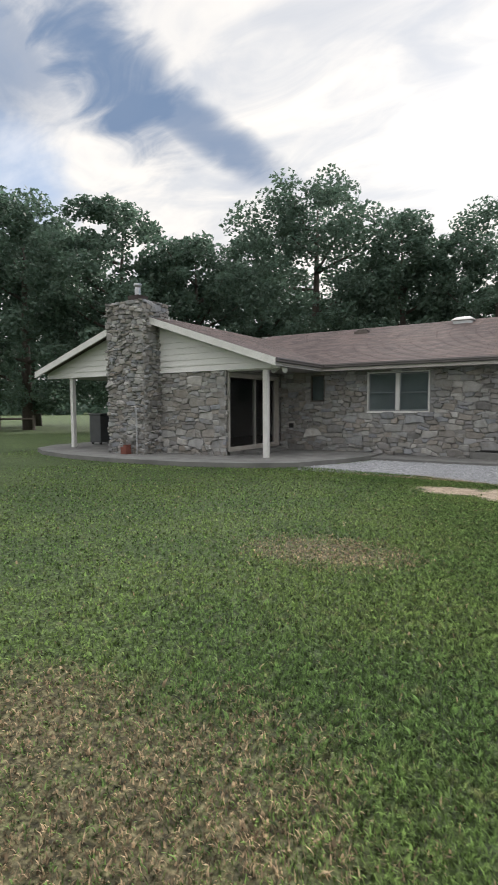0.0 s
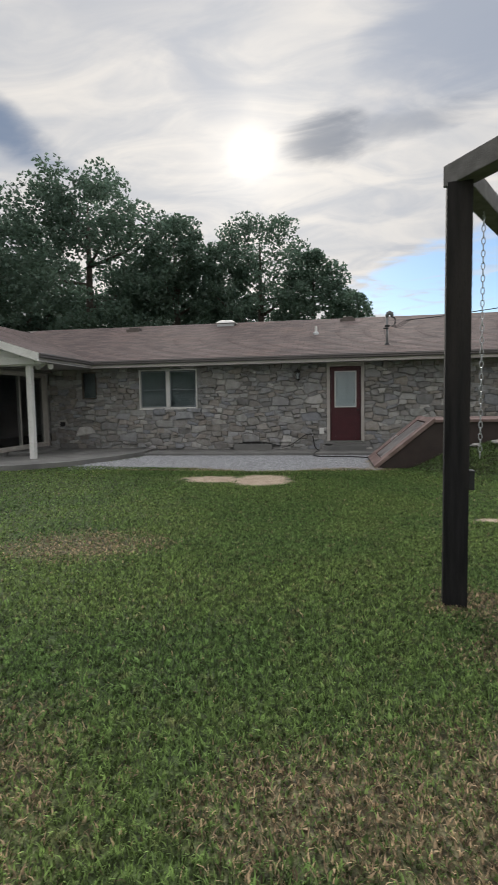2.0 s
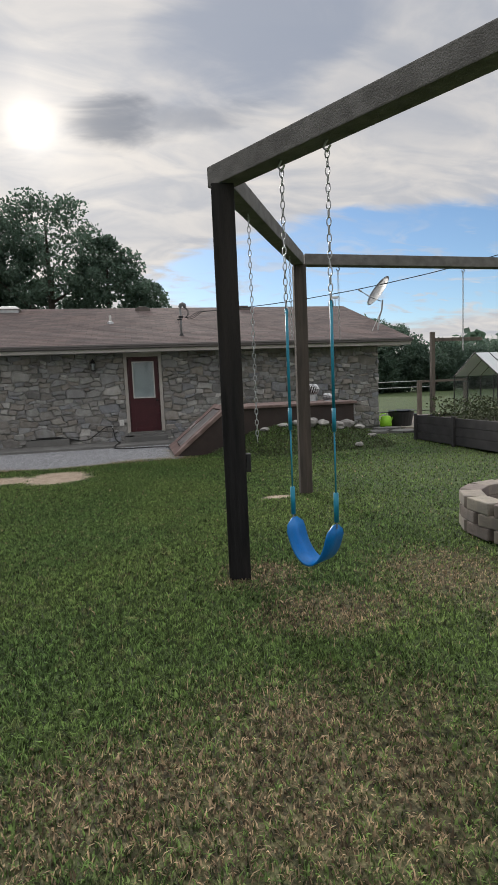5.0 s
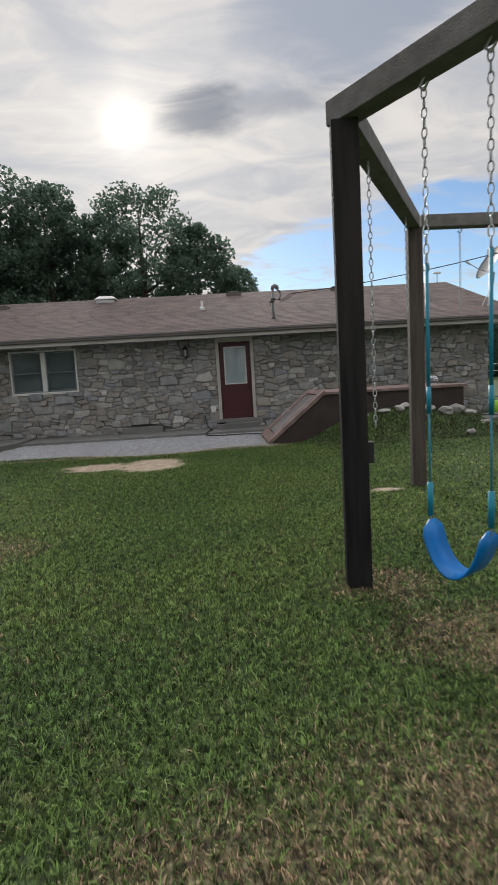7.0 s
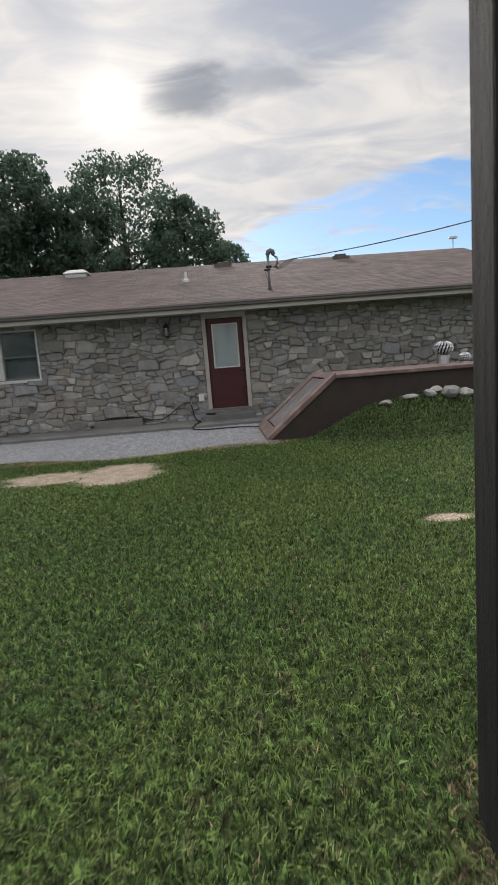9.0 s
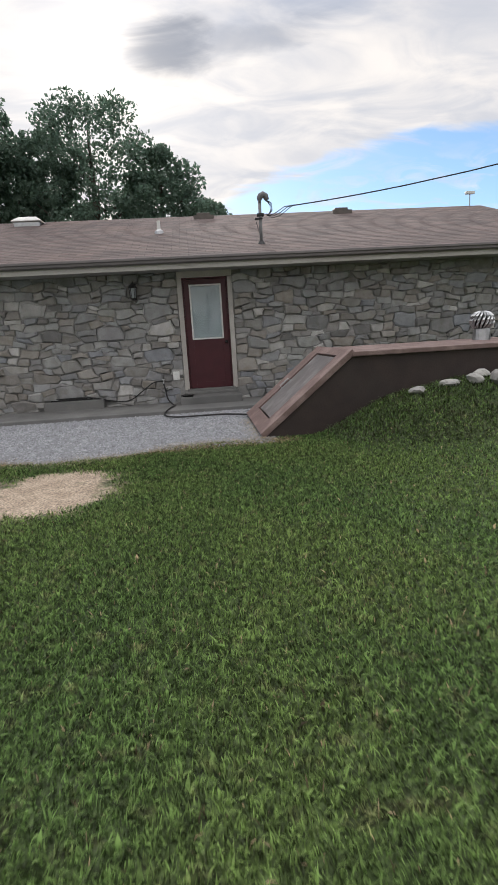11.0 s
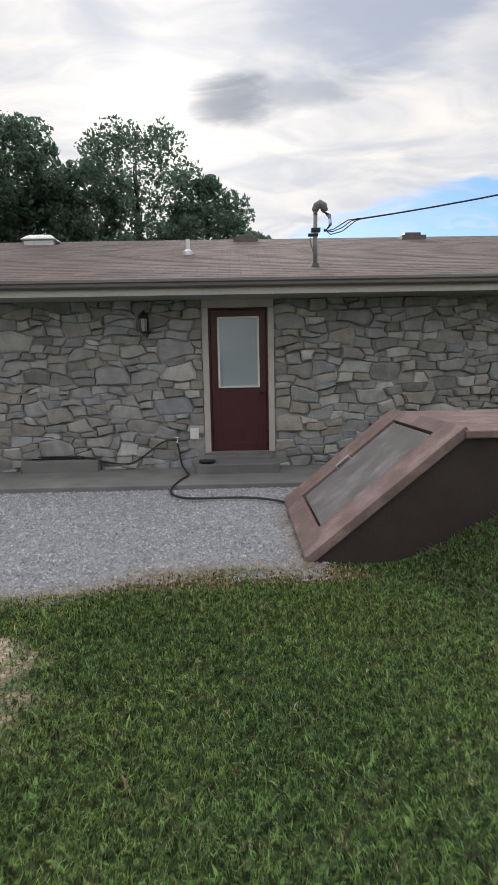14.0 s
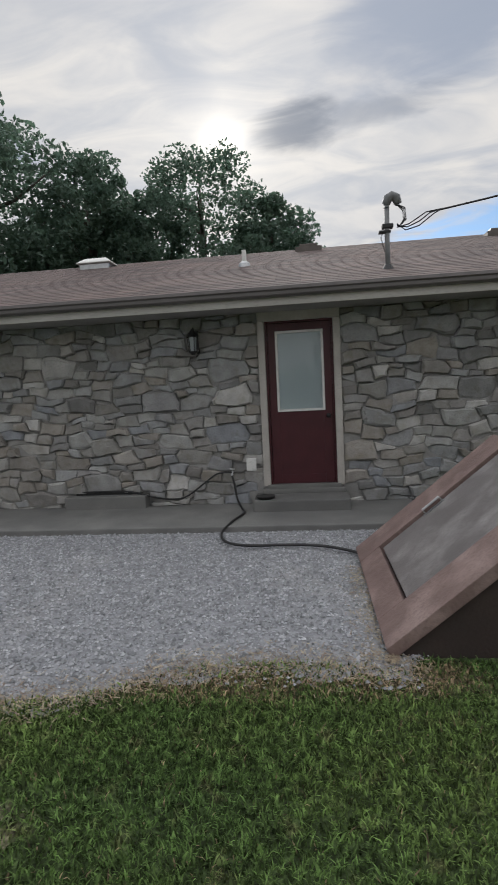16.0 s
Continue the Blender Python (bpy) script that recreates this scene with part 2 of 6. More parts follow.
M_GRAVEL = mat("gravel", (0.29, 0.297, 0.315), (0.21, 0.215, 0.23), 0.95, 14, 1.0, 90, stain=(0.38, 0.37, 0.365))
M_PEBBLE = mat("pebbles", (0.37, 0.378, 0.395), (0.265, 0.272, 0.285), 0.9, 9, 0.3, 60, jitter=0.45, island=True)
# leaf greens carry a bluish cast, haze mixed into the colour
M_LEAF = mat("hazed_tree_leaves", (0.110, 0.165, 0.118), (0.085, 0.135, 0.098), 0.5, 0.6, 0, 5, jitter=0.35, island=True)


def see_through(m, share):
    """Thin leaves pass some light on to their far side."""
    nt = m.node_tree
    b = nt.nodes["Principled BSDF"]
    tr, ms = nt.nodes.new("ShaderNodeBsdfTranslucent"), nt.nodes.new("ShaderNodeMixShader")
    nt.links.new(b.inputs["Base Color"].links[0].from_socket, tr.inputs[0])
    ms.inputs[0].default_value = share
    nt.links.new(b.outputs[0], ms.inputs[1])
    nt.links.new(tr.outputs[0], ms.inputs[2])
    nt.links.new(ms.outputs[0], nt.nodes["Material Output"].inputs[0])


see_through(M_LEAF, 0.5)
M_BARK = mat("bark", (0.10, 0.085, 0.07), (0.06, 0.05, 0.045), 0.95, 8, 0.8, 40, stretch=(3, 3, 0.6))
M_GLASS = bpy.data.materials.new("window_glass")
M_GLASS.use_nodes = True
_b = M_GLASS.node_tree.nodes["Principled BSDF"]
_b.inputs["Base Color"].default_value = (0.75, 0.8, 0.8, 1)
_b.inputs["Roughness"].default_value = 0.04
_b.inputs["Transmission Weight"].default_value = 1.0
_b.inputs["IOR"].default_value = 1.45


# ---- mesh helpers ----
def box(bm, x0, x1, y0, y1, z0, z1, bevel=0.0):
    r = bmesh.ops.create_cube(bm, size=1.0)
    for v in r["verts"]:
        v.co = Vector((x0 + (v.co.x + 0.5) * (x1 - x0), y0 + (v.co.y + 0.5) * (y1 - y0), z0 + (v.co.z + 0.5) * (z1 - z0)))
    if bevel:
        edges = list({e for v in r["verts"] for e in v.link_edges})
        bmesh.ops.bevel(bm, geom=edges, offset=bevel, segments=2, affect="EDGES", profile=0.6)
    return bm


def boxed(x0, x1, y0, y1, z0, z1, bevel=0.0):
    return box(bmesh.new(), x0, x1, y0, y1, z0, z1, bevel)


def tube(bm, points, radii, sides=8, caps=True):
    """A round tube along points, with a radius at each."""
    rings = []
    pts = [Vector(p) for p in points]
    if isinstance(radii, (int, float)):
        radii = [radii] * len(pts)
    for i, p in enumerate(pts):
        d = (pts[min(i + 1, len(pts) - 1)] - pts[max(i - 1, 0)]).normalized()
        q = d.to_track_quat("Z", "Y")
        rings.append([bm.verts.new(p + q @ Vector((math.cos(a) * radii[i], math.sin(a) * radii[i], 0)))
                      for a in [2 * math.pi * k / sides for k in range(sides)]])
    for a, b in zip(rings, rings[1:]):
        for k in range(sides):
            bm.faces.new((a[k], a[(k + 1) % sides], b[(k + 1) % sides], b[k]))
    if caps:
        bm.faces.new(rings[0][::-1])
        bm.faces.new(rings[-1])
    return bm


def prism(bm, outline, z0, z1):
    """A flat slab with the given outline in x and y."""
    lo = [bm.verts.new((x, y, z0)) for x, y in outline]
    hi = [bm.verts.new((x, y, z1)) for x, y in outline]
    n = len(outline)
    bm.faces.new(lo[::-1])
    bm.faces.new(hi)
    for i in range(n):
        bm.faces.new((lo[i], lo[(i + 1) % n], hi[(i + 1) % n], hi[i]))
    bmesh.ops.recalc_face_normals(bm, faces=bm.faces)
    return bm


def part(name, bm, material, parent=None, label="", smooth=False):
    me = bpy.data.meshes.new(name)
    bm.to_mesh(me)
    bm.free()
    me.materials.append(material)
    if smooth:
        me.polygons.foreach_set("use_smooth", [True] * len(me.polygons))
    ob = new(name, me)
    ob.parent = parent
    if label:
        tagged(ob, label)
    return ob


def thing(name, label, category, at=(0, 0, 0), rz=0, group="", kind=""):
    ob = new(name)
    ob.matrix_world = pose(*at, 0, 0, rz)
    return tagged(ob, label, category, group, kind)


def raw(name, verts, faces, material, parent=None, smooth=False):
    me = bpy.data.meshes.new(name)
    me.from_pydata(verts, [], faces)
    me.materials.append(material)
    if smooth:
        me.polygons.foreach_set("use_smooth", [True] * len(me.polygons))
    ob = new(name, me)
    ob.parent = parent
    return ob


def triangles(name, tri, material, parent=None):
    """A mesh of loose triangles from an array of n x 3 corners."""
    n = len(tri)
    me = bpy.data.meshes.new(name)
    me.vertices.add(n * 3)
    me.vertices.foreach_set("co", np.ascontiguousarray(tri, dtype=np.float32).ravel())
    me.loops.add(n * 3)
    me.loops.foreach_set("vertex_index", np.arange(n * 3, dtype=np.int32))
    me.polygons.add(n)
    me.polygons.foreach_set("loop_start", np.arange(0, n * 3, 3, dtype=np.int32))
    me.update(calc_edges=True)
    me.materials.append(material)
    ob = new(name, me)
    ob.parent = parent
    return ob


# ---- ground ----
def berm(x, y):
    """Height of the earth banked against the cellar."""
    u = np.clip((x - 1.45) / 1.3, 0, 1) * np.clip((5.75 - x) / 1.2, 0, 1)
    v = np.clip((y + 5.1) / 1.25, 0, 1)
    v = v * v * (3 - 2 * v) * np.clip((-1.6 - y) / 0.3, 0, 1)
    u = u * u * (3 - 2 * u)
    return 0.52 * u * v * (1 + 0.12 * np.sin(3.1 * x) * np.sin(2.3 * y + 1))


def lawn_height(x, y):
    calm = np.clip((-4.2 - y) / 2.0, 0.1, 1)
    return calm * (0.018 * np.sin(0.9 * x + 0.4 * y) + 0.014 * np.sin(1.7 * y - 0.6 * x)) - 0.015 + berm(x, y)


def make_ground():
    far = np.array([8, 14, 25, 45, 90, 200, 450, 900.0])
    xs = np.concatenate([-9 - far[::-1], np.arange(-9, 9.01, 0.12), 9 + far])
    ys = np.concatenate([-17 - far[::-1], np.arange(-17, 0.01, 0.12), far])
    X, Y = np.meshgrid(xs, ys)
    Z = lawn_height(X, Y)
    Z[(np.abs(X) > 12) | (Y > 1) | (Y < -20)] = -0.02
    v = np.stack([X.ravel(), Y.ravel(), Z.ravel()], 1)
    w = len(xs)
    f = [(j * w + i, j * w + i + 1, (j + 1) * w + i + 1, (j + 1) * w + i) for j in range(len(ys) - 1) for i in range(w - 1)]
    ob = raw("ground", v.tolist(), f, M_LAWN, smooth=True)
    return tagged(ob, "mown green lawn with dry brown patches and bare sand", "lawn", kind="structure")


DRY = ((-2.5, -9.7, 0.75, 0.50), (-1.75, -13.25, 0.75, 0.8), (-2.5, -12.95, 0.6, 0.45), (0.7, -12.9, 0.75, 0.6), (-0.1, -12.8, 0.4, 0.3), (1.25, -11.6, 0.5, 0.3), (2.3, -11.2, 0.5, 0.5), (2.6, -11.9, 0.5, 0.6), (0.95, -10.9, 0.32, 0.25),
       (-0.3, -4.0, 0.9, 0.16), (0.9, -3.95, 0.4, 0.16), (-2.6, -4.1, 1.6, 0.14))
BARE = ((-1.22, -5.35, 0.66, 0.80), (-2.1, -5.3, 0.70, 0.46), (1.80, -8.20, 0.24, 0.11))


def patch(kx, ky, spots):
    """How far a point lies inside soft elliptic spots, 0 to 1."""
    out = np.zeros_like(kx)
    for x, y, a, b in spots:
        d = ((kx - x) / a) ** 2 + ((ky - y) / b) ** 2
        out = np.maximum(out, np.clip(1.4 - d, 0, 1))
    return out


def lawn_material(name, green, green2, straw, blades):
    """Lawn colours: two greens in drifts, dry straw and bare sand in the places where the turf is worn."""
    m = bpy.data.materials.new(name)
    m.use_nodes = True
    nt = m.node_tree
    N, L = nt.nodes.new, nt.links.new
    b = nt.nodes["Principled BSDF"]
    b.inputs["Roughness"].default_value = 0.8
    b.inputs["Specular IOR Level"].default_value = 0.25
    co = N("ShaderNodeTexCoord").outputs["Object"]
    sep = N("ShaderNodeSeparateXYZ")
    L(co, sep.inputs[0])

    def math_(op, a, c):
        n = N("ShaderNodeMath")
        n.operation = op
        for i, v in enumerate((a, c)):
            if isinstance(v, (int, float)):
                n.inputs[i].default_value = v
            else:
                L(v, n.inputs[i])
        return n.outputs[0]

    def nz(scale, detail=5):
        n = N("ShaderNodeTexNoise")
        L(co, n.inputs["Vector"])
        n.inputs["Scale"].default_value, n.inputs["Detail"].default_value = scale, detail
        return n.outputs[0]

    def rng(v, lo, hi, a=0.0, c=1.0):
        n = N("ShaderNodeMapRange")
        n.interpolation_type = "SMOOTHSTEP"
        L(v, n.inputs[0])
        for i, k in enumerate((lo, hi, a, c)):
            n.inputs[i + 1].default_value = k
        return n.outputs[0]

    def mixc(f, a, c):
        n = N("ShaderNodeMix")
        n.data_type = "RGBA"
        L(f, n.inputs[0])
        for i, v in ((6, a), (7, c)):
            if isinstance(v, tuple):
                n.inputs[i].default_value = (*v, 1)
            else:
                L(v, n.inputs[i])
        return n.outputs[2]

    def spots(which, ragged):
        total = None
        for x, y, a, c in which:
            dx = math_("DIVIDE", math_("SUBTRACT", sep.outputs[0], x), a)
            dy = math_("DIVIDE", math_("SUBTRACT", sep.outputs[1], y), c)
            d = math_("ADD", math_("MULTIPLY", dx, dx), math_("MULTIPLY", dy, dy))
            total = d if total is None else math_("MINIMUM", total, d)
        return math_("ADD", total, math_("MULTIPLY", math_("SUBTRACT", nz(ragged), 0.5), 3.2))

    col = mixc(rng(nz(0.7, 3), 0.35, 0.65), green, green2)
    col = mixc(rng(nz(9), 0.55, 0.75, 0.0, 0.35), col, straw)
    dry = rng(spots(DRY, 4.5), -0.2, 2.2, 0.62, 0.0)
    if blades:
        # one blade is straw, the next still green
        pick = N("ShaderNodeMath")
        pick.operation = "LESS_THAN"
        wn = N("ShaderNodeTexWhiteNoise")
        wn.noise_dimensions = "1D"
        L(N("ShaderNodeNewGeometry").outputs["Random Per Island"], wn.inputs["W"])
        L(wn.outputs["Value"], pick.inputs[0])
        L(math_("ADD", dry, 0.015), pick.inputs[1])
        dry = pick.outputs[0]
    col = mixc(dry, col, straw)
    clump = N("ShaderNodeHueSaturation")
    L(col, clump.inputs["Color"])
    L(rng(nz(26, 3), 0.32, 0.68, 0.46, 1.5), clump.inputs["Value"])
    col = clump.outputs[0]
    if blades:
        tip = N("ShaderNodeHueSaturation")
        L(col, tip.inputs["Color"])
        L(rng(N("ShaderNodeNewGeometry").outputs["Random Per Island"], 0, 1, 0.30, 1.85), tip.inputs["Value"])
        col = tip.outputs[0]
    else:
        bare = rng(spots(BARE, 3.2), 0.5, 1.2, 1.0, 0.0)
        soil = mixc(rng(nz(6), 0.4, 0.6), (0.41, 0.33, 0.25), (0.32, 0.255, 0.19))
        col = mixc(bare, col, soil)
        far = rng(nz(55), 0.3, 0.7, 0.45, 1.5)
        h = N("ShaderNodeHueSaturation")
        L(col, h.inputs["Color"])
        L(far, h.inputs["Value"])
        col = h.outputs[0]
        bp = N("ShaderNodeBump")
        bp.inputs["Strength"].default_value, bp.inputs["Distance"].default_value = 0.7, 0.03
        L(nz(40), bp.inputs["Height"])
        L(bp.outputs[0], b.inputs["Normal"])
    L(col, b.inputs["Base Color"])
    return m


# ground colours darker than the blades': shade between blades is painted in
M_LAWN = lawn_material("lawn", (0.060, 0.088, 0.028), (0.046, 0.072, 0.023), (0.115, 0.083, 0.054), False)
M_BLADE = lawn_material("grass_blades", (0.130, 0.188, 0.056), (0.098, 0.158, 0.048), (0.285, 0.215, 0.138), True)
see_through(M_BLADE, 0.45)
make_ground()

GRAVEL_EDGE = [(-5.75, -3.3), (-4.6, -3.6), (-3.4, -3.75), (-2.6, -3.9), (-1.6, -4.3), (-0.7, -4.15), (-0.2, -3.85), (0.35, -3.8), (0.95, -3.85),
               (1.4, -3.4), (1.6, -2.0), (1.6, -1.16), (-4.9, -1.16), (-5.2, -2.2)]


def inside(px, py, poly):
    hit = np.zeros(px.shape, bool)
    for (x1, y1), (x2, y2) in zip(poly, poly[1:] + poly[:1]):
        cross = ((y1 > py) != (y2 > py)) & (px < (x2 - x1) * (py - y1) / (y2 - y1 + 1e-9) + x1)
        hit ^= cross
    return hit


PATIO = [(-16.2, 3.0), (-16.1, -2.4), (-15.4, -3.6), (-14.2, -4.3), (-12.5, -4.75), (-10.5, -4.9), (-8.4, -4.7), (-6.8, -4.2), (-5.9, -3.5), (-5.3, -2.2), (-5.0, -1.1), (-5.0, 0.3), (-8.0, 0.3), (-8.0, 3.0)]
tagged(part("patio", prism(bmesh.new(), PATIO, -0.1, 0.10), M_CONCRETE), "grey concrete patio slab with a curved front edge", "patio", kind="structure")
tagged(part("walkway", boxed(-4.99, 1.7, -1.15, 0.05, -0.1, 0.055, 0.012), M_CONCRETE), "narrow grey concrete walkway along the stone wall", "walkway", kind="structure")


# ---- house ----
house = thing("house", "long single-storey stone ranch house with brown shingle roof", "house")
EAVE_Y, EAVE_Z, SLOPE, RIDGE_Y = -0.62, 2.60, 0.337, 4.3
X_RIGHT, X_WALL = 8.05, 7.32
WING_L, WING_R, WING_X, WING_Y = -15.65, -6.62, -11.1, -3.42
WALL_W, CORE_W = -8.3, -12.1


def pierced(a0, a1, z0, z1, openings):
    """Rectangles that fill a wall from a0 to a1 and z0 to z1 round its openings."""
    xs_ = sorted({a0, a1, *[v for o in openings for v in o[:2]]})
    zs_ = sorted({z0, z1, *[v for o in openings for v in o[2:] if z0 < v < z1]})
    out = []
    for p, q in zip(xs_, xs_[1:]):
        for lo, hi in zip(zs_, zs_[1:]):
            if not any(o[0] <= p and q <= o[1] and o[2] <= lo and hi <= o[3] for o in openings):
                out.append((p, q, lo, hi))
    return out


DOOR = (-0.06, 0.86, 0.1, 2.35)
WIN = (-5.48, -3.76, 1.24, 2.36)
WIN_S = (-7.26, -6.80, 1.55, 2.34)
SLIDER = (-3.0 + 0.12, -0.12, 0.2, 2.32)
FRONT_OPEN = [DOOR, WIN, WIN_S]
TOP = 2.40
bm = bmesh.new()
for p, q, lo, hi in pierced(WALL_W, X_WALL, -0.2, TOP + 0.1, FRONT_OPEN):
    box(bm, p, q, 0.03, 0.23, lo, hi)
bmesh.ops.remove_doubles(bm, verts=bm.verts, dist=0.0005)
wall_front = part("wall", bm, M_MORTAR, house, "rubble stone wall with grey mortar joints")
bm = bmesh.new()
for p, q, lo, hi in pierced(-3.0, 0.03, -0.2, TOP + 0.1, [SLIDER]):
    box(bm, WALL_W - 0.23, WALL_W - 0.03, p, q, lo, hi)
bmesh.ops.remove_doubles(bm, verts=bm.verts, dist=0.0005)
wall_slider = part("wall", bm, M_MORTAR, house)
wall_gable = part("wall", boxed(CORE_W, WALL_W - 0.03, -2.97, -2.77, -0.2, TOP + 0.1), M_MORTAR, house)
part("wall", boxed(CORE_W, CORE_W + 0.2, -2.77, 8.6, -0.2, TOP + 0.1), M_MORTAR, house)
part("wall", boxed(X_WALL - 0.2, X_WALL, 0.23, 8.6, -0.2, TOP + 0.1), M_MORTAR, house)
part("wall", boxed(CORE_W + 0.2, X_WALL - 0.2, 8.4, 8.6, -0.2, TOP + 0.1), M_MORTAR, house)
part("floor", boxed(CORE_W + 0.2, X_WALL - 0.2, 0.23, 8.4, -0.2, 0.2), M_ROOM, house)
part("floor", boxed(CORE_W + 0.2, WALL_W - 0.23, -2.77, 0.228, -0.2, 0.2), M_ROOM, house)
part("ceiling", boxed(CORE_W + 0.2, X_WALL - 0.2, 0.26, 8.4, TOP + 0.1, TOP + 0.14), M_ROOM, house)
part("ceiling", boxed(CORE_W + 0.2, WALL_W - 0.23, -2.77, 0.258, TOP + 0.1, TOP + 0.14), M_ROOM, house)


def shingle_slope(to_world, ends, length, course=0.145, lip=0.003):
    """Stepped shingle courses. ends(u): from where to where a course runs at u metres up the plan."""
    verts, faces = [], []
    k = max(1, int(round(length / course)))
    step = length / k
    for i in range(k + 1):
        u = i * step
        a, b = ends(u)
        verts += [to_world(a, u, 0.0), to_world(b, u, 0.0), to_world(a, u, lip), to_world(b, u, lip)]
        if i < k:
            n = 4 * i
            faces += [(n + 2, n + 3, n + 5, n + 4), (n, n + 1, n + 3, n + 2)]
    return verts, faces


def roof_material():
    m = mat("brown_shingles", (0.125, 0.098, 0.094), (0.098, 0.078, 0.076), 0.9, 1.3, 0.4, 70, stain=(0.15, 0.11, 0.10), stain_scale=0.5)
    nt = m.node_tree
    N, L = nt.nodes.new, nt.links.new
    b = nt.nodes["Principled BSDF"]
    old = b.inputs["Base Color"].links[0].from_socket
    br = N("ShaderNodeTexBrick")
    br.offset = 0.5
    br.inputs["Scale"].default_value = 1.0
    br.inputs["Brick Width"].default_value, br.inputs["Row Height"].default_value = 0.30, 0.145
    br.inputs["Mortar Size"].default_value = 0.004
    br.inputs["Color1"].default_value, br.inputs["Color2"].default_value = (0.75, 0.75, 0.75, 1), (1.25, 1.2, 1.18, 1)
    br.inputs["Mortar"].default_value = (0.35, 0.35, 0.35, 1)
    uv = N("ShaderNodeUVMap")
    L(uv.outputs[0], br.inputs["Vector"])
    n = N("ShaderNodeMix")
    n.data_type, n.blend_type = "RGBA", "MULTIPLY"
    n.inputs[0].default_value = 1.0
    L(old, n.inputs[6])
    L(br.outputs[0], n.inputs[7])
    L(n.outputs[2], b.inputs["Base Color"])
    return m


M_ROOF = roof_material()
roof = part("roof", bmesh.new(), M_ROOF, house, "brown asphalt shingle roof")


def add_slope(name, to_world, ends, length, parent, thick=0.12):
    verts, faces = shingle_slope(to_world, ends, length)
    me = bpy.data.meshes.new(name)
    me.from_pydata([tuple(v) for v in verts], [], faces)
    me.materials.append(M_ROOF)
    uv = me.uv_layers.new(name="UVMap")
    run = math.sqrt(1 + SLOPE * SLOPE)
    kk = max(1, int(round(length / 0.145)))
    step = length / kk
    co = []
    for p in me.polygons:
        i = p.index // 2
        (a0, b0), (a1, b1) = ends(i * step), ends((i + 1) * step)
        base, top = i * 0.145 + 0.004, (i + 1) * 0.145 - 0.004
        co += [(a0, base), (b0, base), (b1, top), (a1, top)] if p.index % 2 == 0 else [(a0, base + 0.06), (b0, base + 0.06), (b0, base + 0.07), (a0, base + 0.07)]
    uv.data.foreach_set("uv", np.array(co, dtype=np.float32).ravel())
    ob = new(name, me)
    ob.parent = parent
    return ob


half = RIDGE_Y - EAVE_Y
RIDGE_Z = EAVE_Z + SLOPE * half
wing_half = WING_X - WING_L
WRIDGE_Z = EAVE_Z + SLOPE * (WING_R - WING_X)
# main front slope: right of the valley only
add_slope("front_slope", lambda a, u, h: (a, EAVE_Y + u, EAVE_Z + SLOPE * u + h), lambda u: (max(WING_R - u, WING_X), X_RIGHT), half, roof)
add_slope("back_slope", lambda a, u, h: (-a, 2 * RIDGE_Y - EAVE_Y - u, EAVE_Z + SLOPE * u + h), lambda u: (-X_RIGHT, -WING_L), half, roof)
wr = WING_R - WING_X
add_slope("wing_slope", lambda a, u, h: (WING_R - u, a, EAVE_Z + SLOPE * u + h), lambda u: (WING_Y, EAVE_Y + u), wr, roof)
add_slope("wing_slope", lambda a, u, h: (WING_L + u, -a, EAVE_Z + (WRIDGE_Z - EAVE_Z) / wing_half * u + h), lambda u: (-RIDGE_Y - 0.4, -WING_Y), wing_half, roof)

# roof decks under the shingles, fascia, gutters and soffits
bm = bmesh.new()


def slab(bm, corners, thick):
    lo = [bm.verts.new((x, y, z - thick)) for x, y, z in corners]
    hi = [bm.verts.new((x, y, z - 0.004)) for x, y, z in corners]
    n = len(corners)
    bm.faces.new(lo[::-1])
    bm.faces.new(hi)
    for i in range(n):
        bm.faces.new((lo[i], lo[(i + 1) % n], hi[(i + 1) % n], hi[i]))


slab(bm, [(WING_R, EAVE_Y, EAVE_Z), (X_RIGHT, EAVE_Y, EAVE_Z), (X_RIGHT, RIDGE_Y, RIDGE_Z), (WING_X - 0.4, RIDGE_Y, RIDGE_Z)], 0.06)
slab(bm, [(X_RIGHT, 2 * RIDGE_Y - EAVE_Y, EAVE_Z), (WING_L, 2 * RIDGE_Y - EAVE_Y, EAVE_Z), (WING_L, RIDGE_Y, RIDGE_Z), (X_RIGHT, RIDGE_Y, RIDGE_Z)], 0.06)
slab(bm, [(WING_R, WING_Y, EAVE_Z), (WING_R, EAVE_Y, EAVE_Z), (WING_X, RIDGE_Y - 0.3, WRIDGE_Z), (WING_X, WING_Y, WRIDGE_Z)], 0.06)
slab(bm, [(WING_X, WING_Y, WRIDGE_Z), (WING_X, RIDGE_Y, WRIDGE_Z), (WING_L, RIDGE_Y, EAVE_Z), (WING_L, WING_Y, EAVE_Z)], 0.06)
bmesh.ops.recalc_face_normals(bm, faces=bm.faces)
part("roof_deck", bm, M_FASCIA, house)
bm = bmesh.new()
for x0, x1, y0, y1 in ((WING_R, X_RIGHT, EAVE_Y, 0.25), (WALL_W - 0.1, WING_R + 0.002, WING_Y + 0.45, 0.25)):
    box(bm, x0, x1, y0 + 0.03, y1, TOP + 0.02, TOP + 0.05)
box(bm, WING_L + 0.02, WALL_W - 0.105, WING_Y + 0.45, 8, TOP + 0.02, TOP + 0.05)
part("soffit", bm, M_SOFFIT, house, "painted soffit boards")


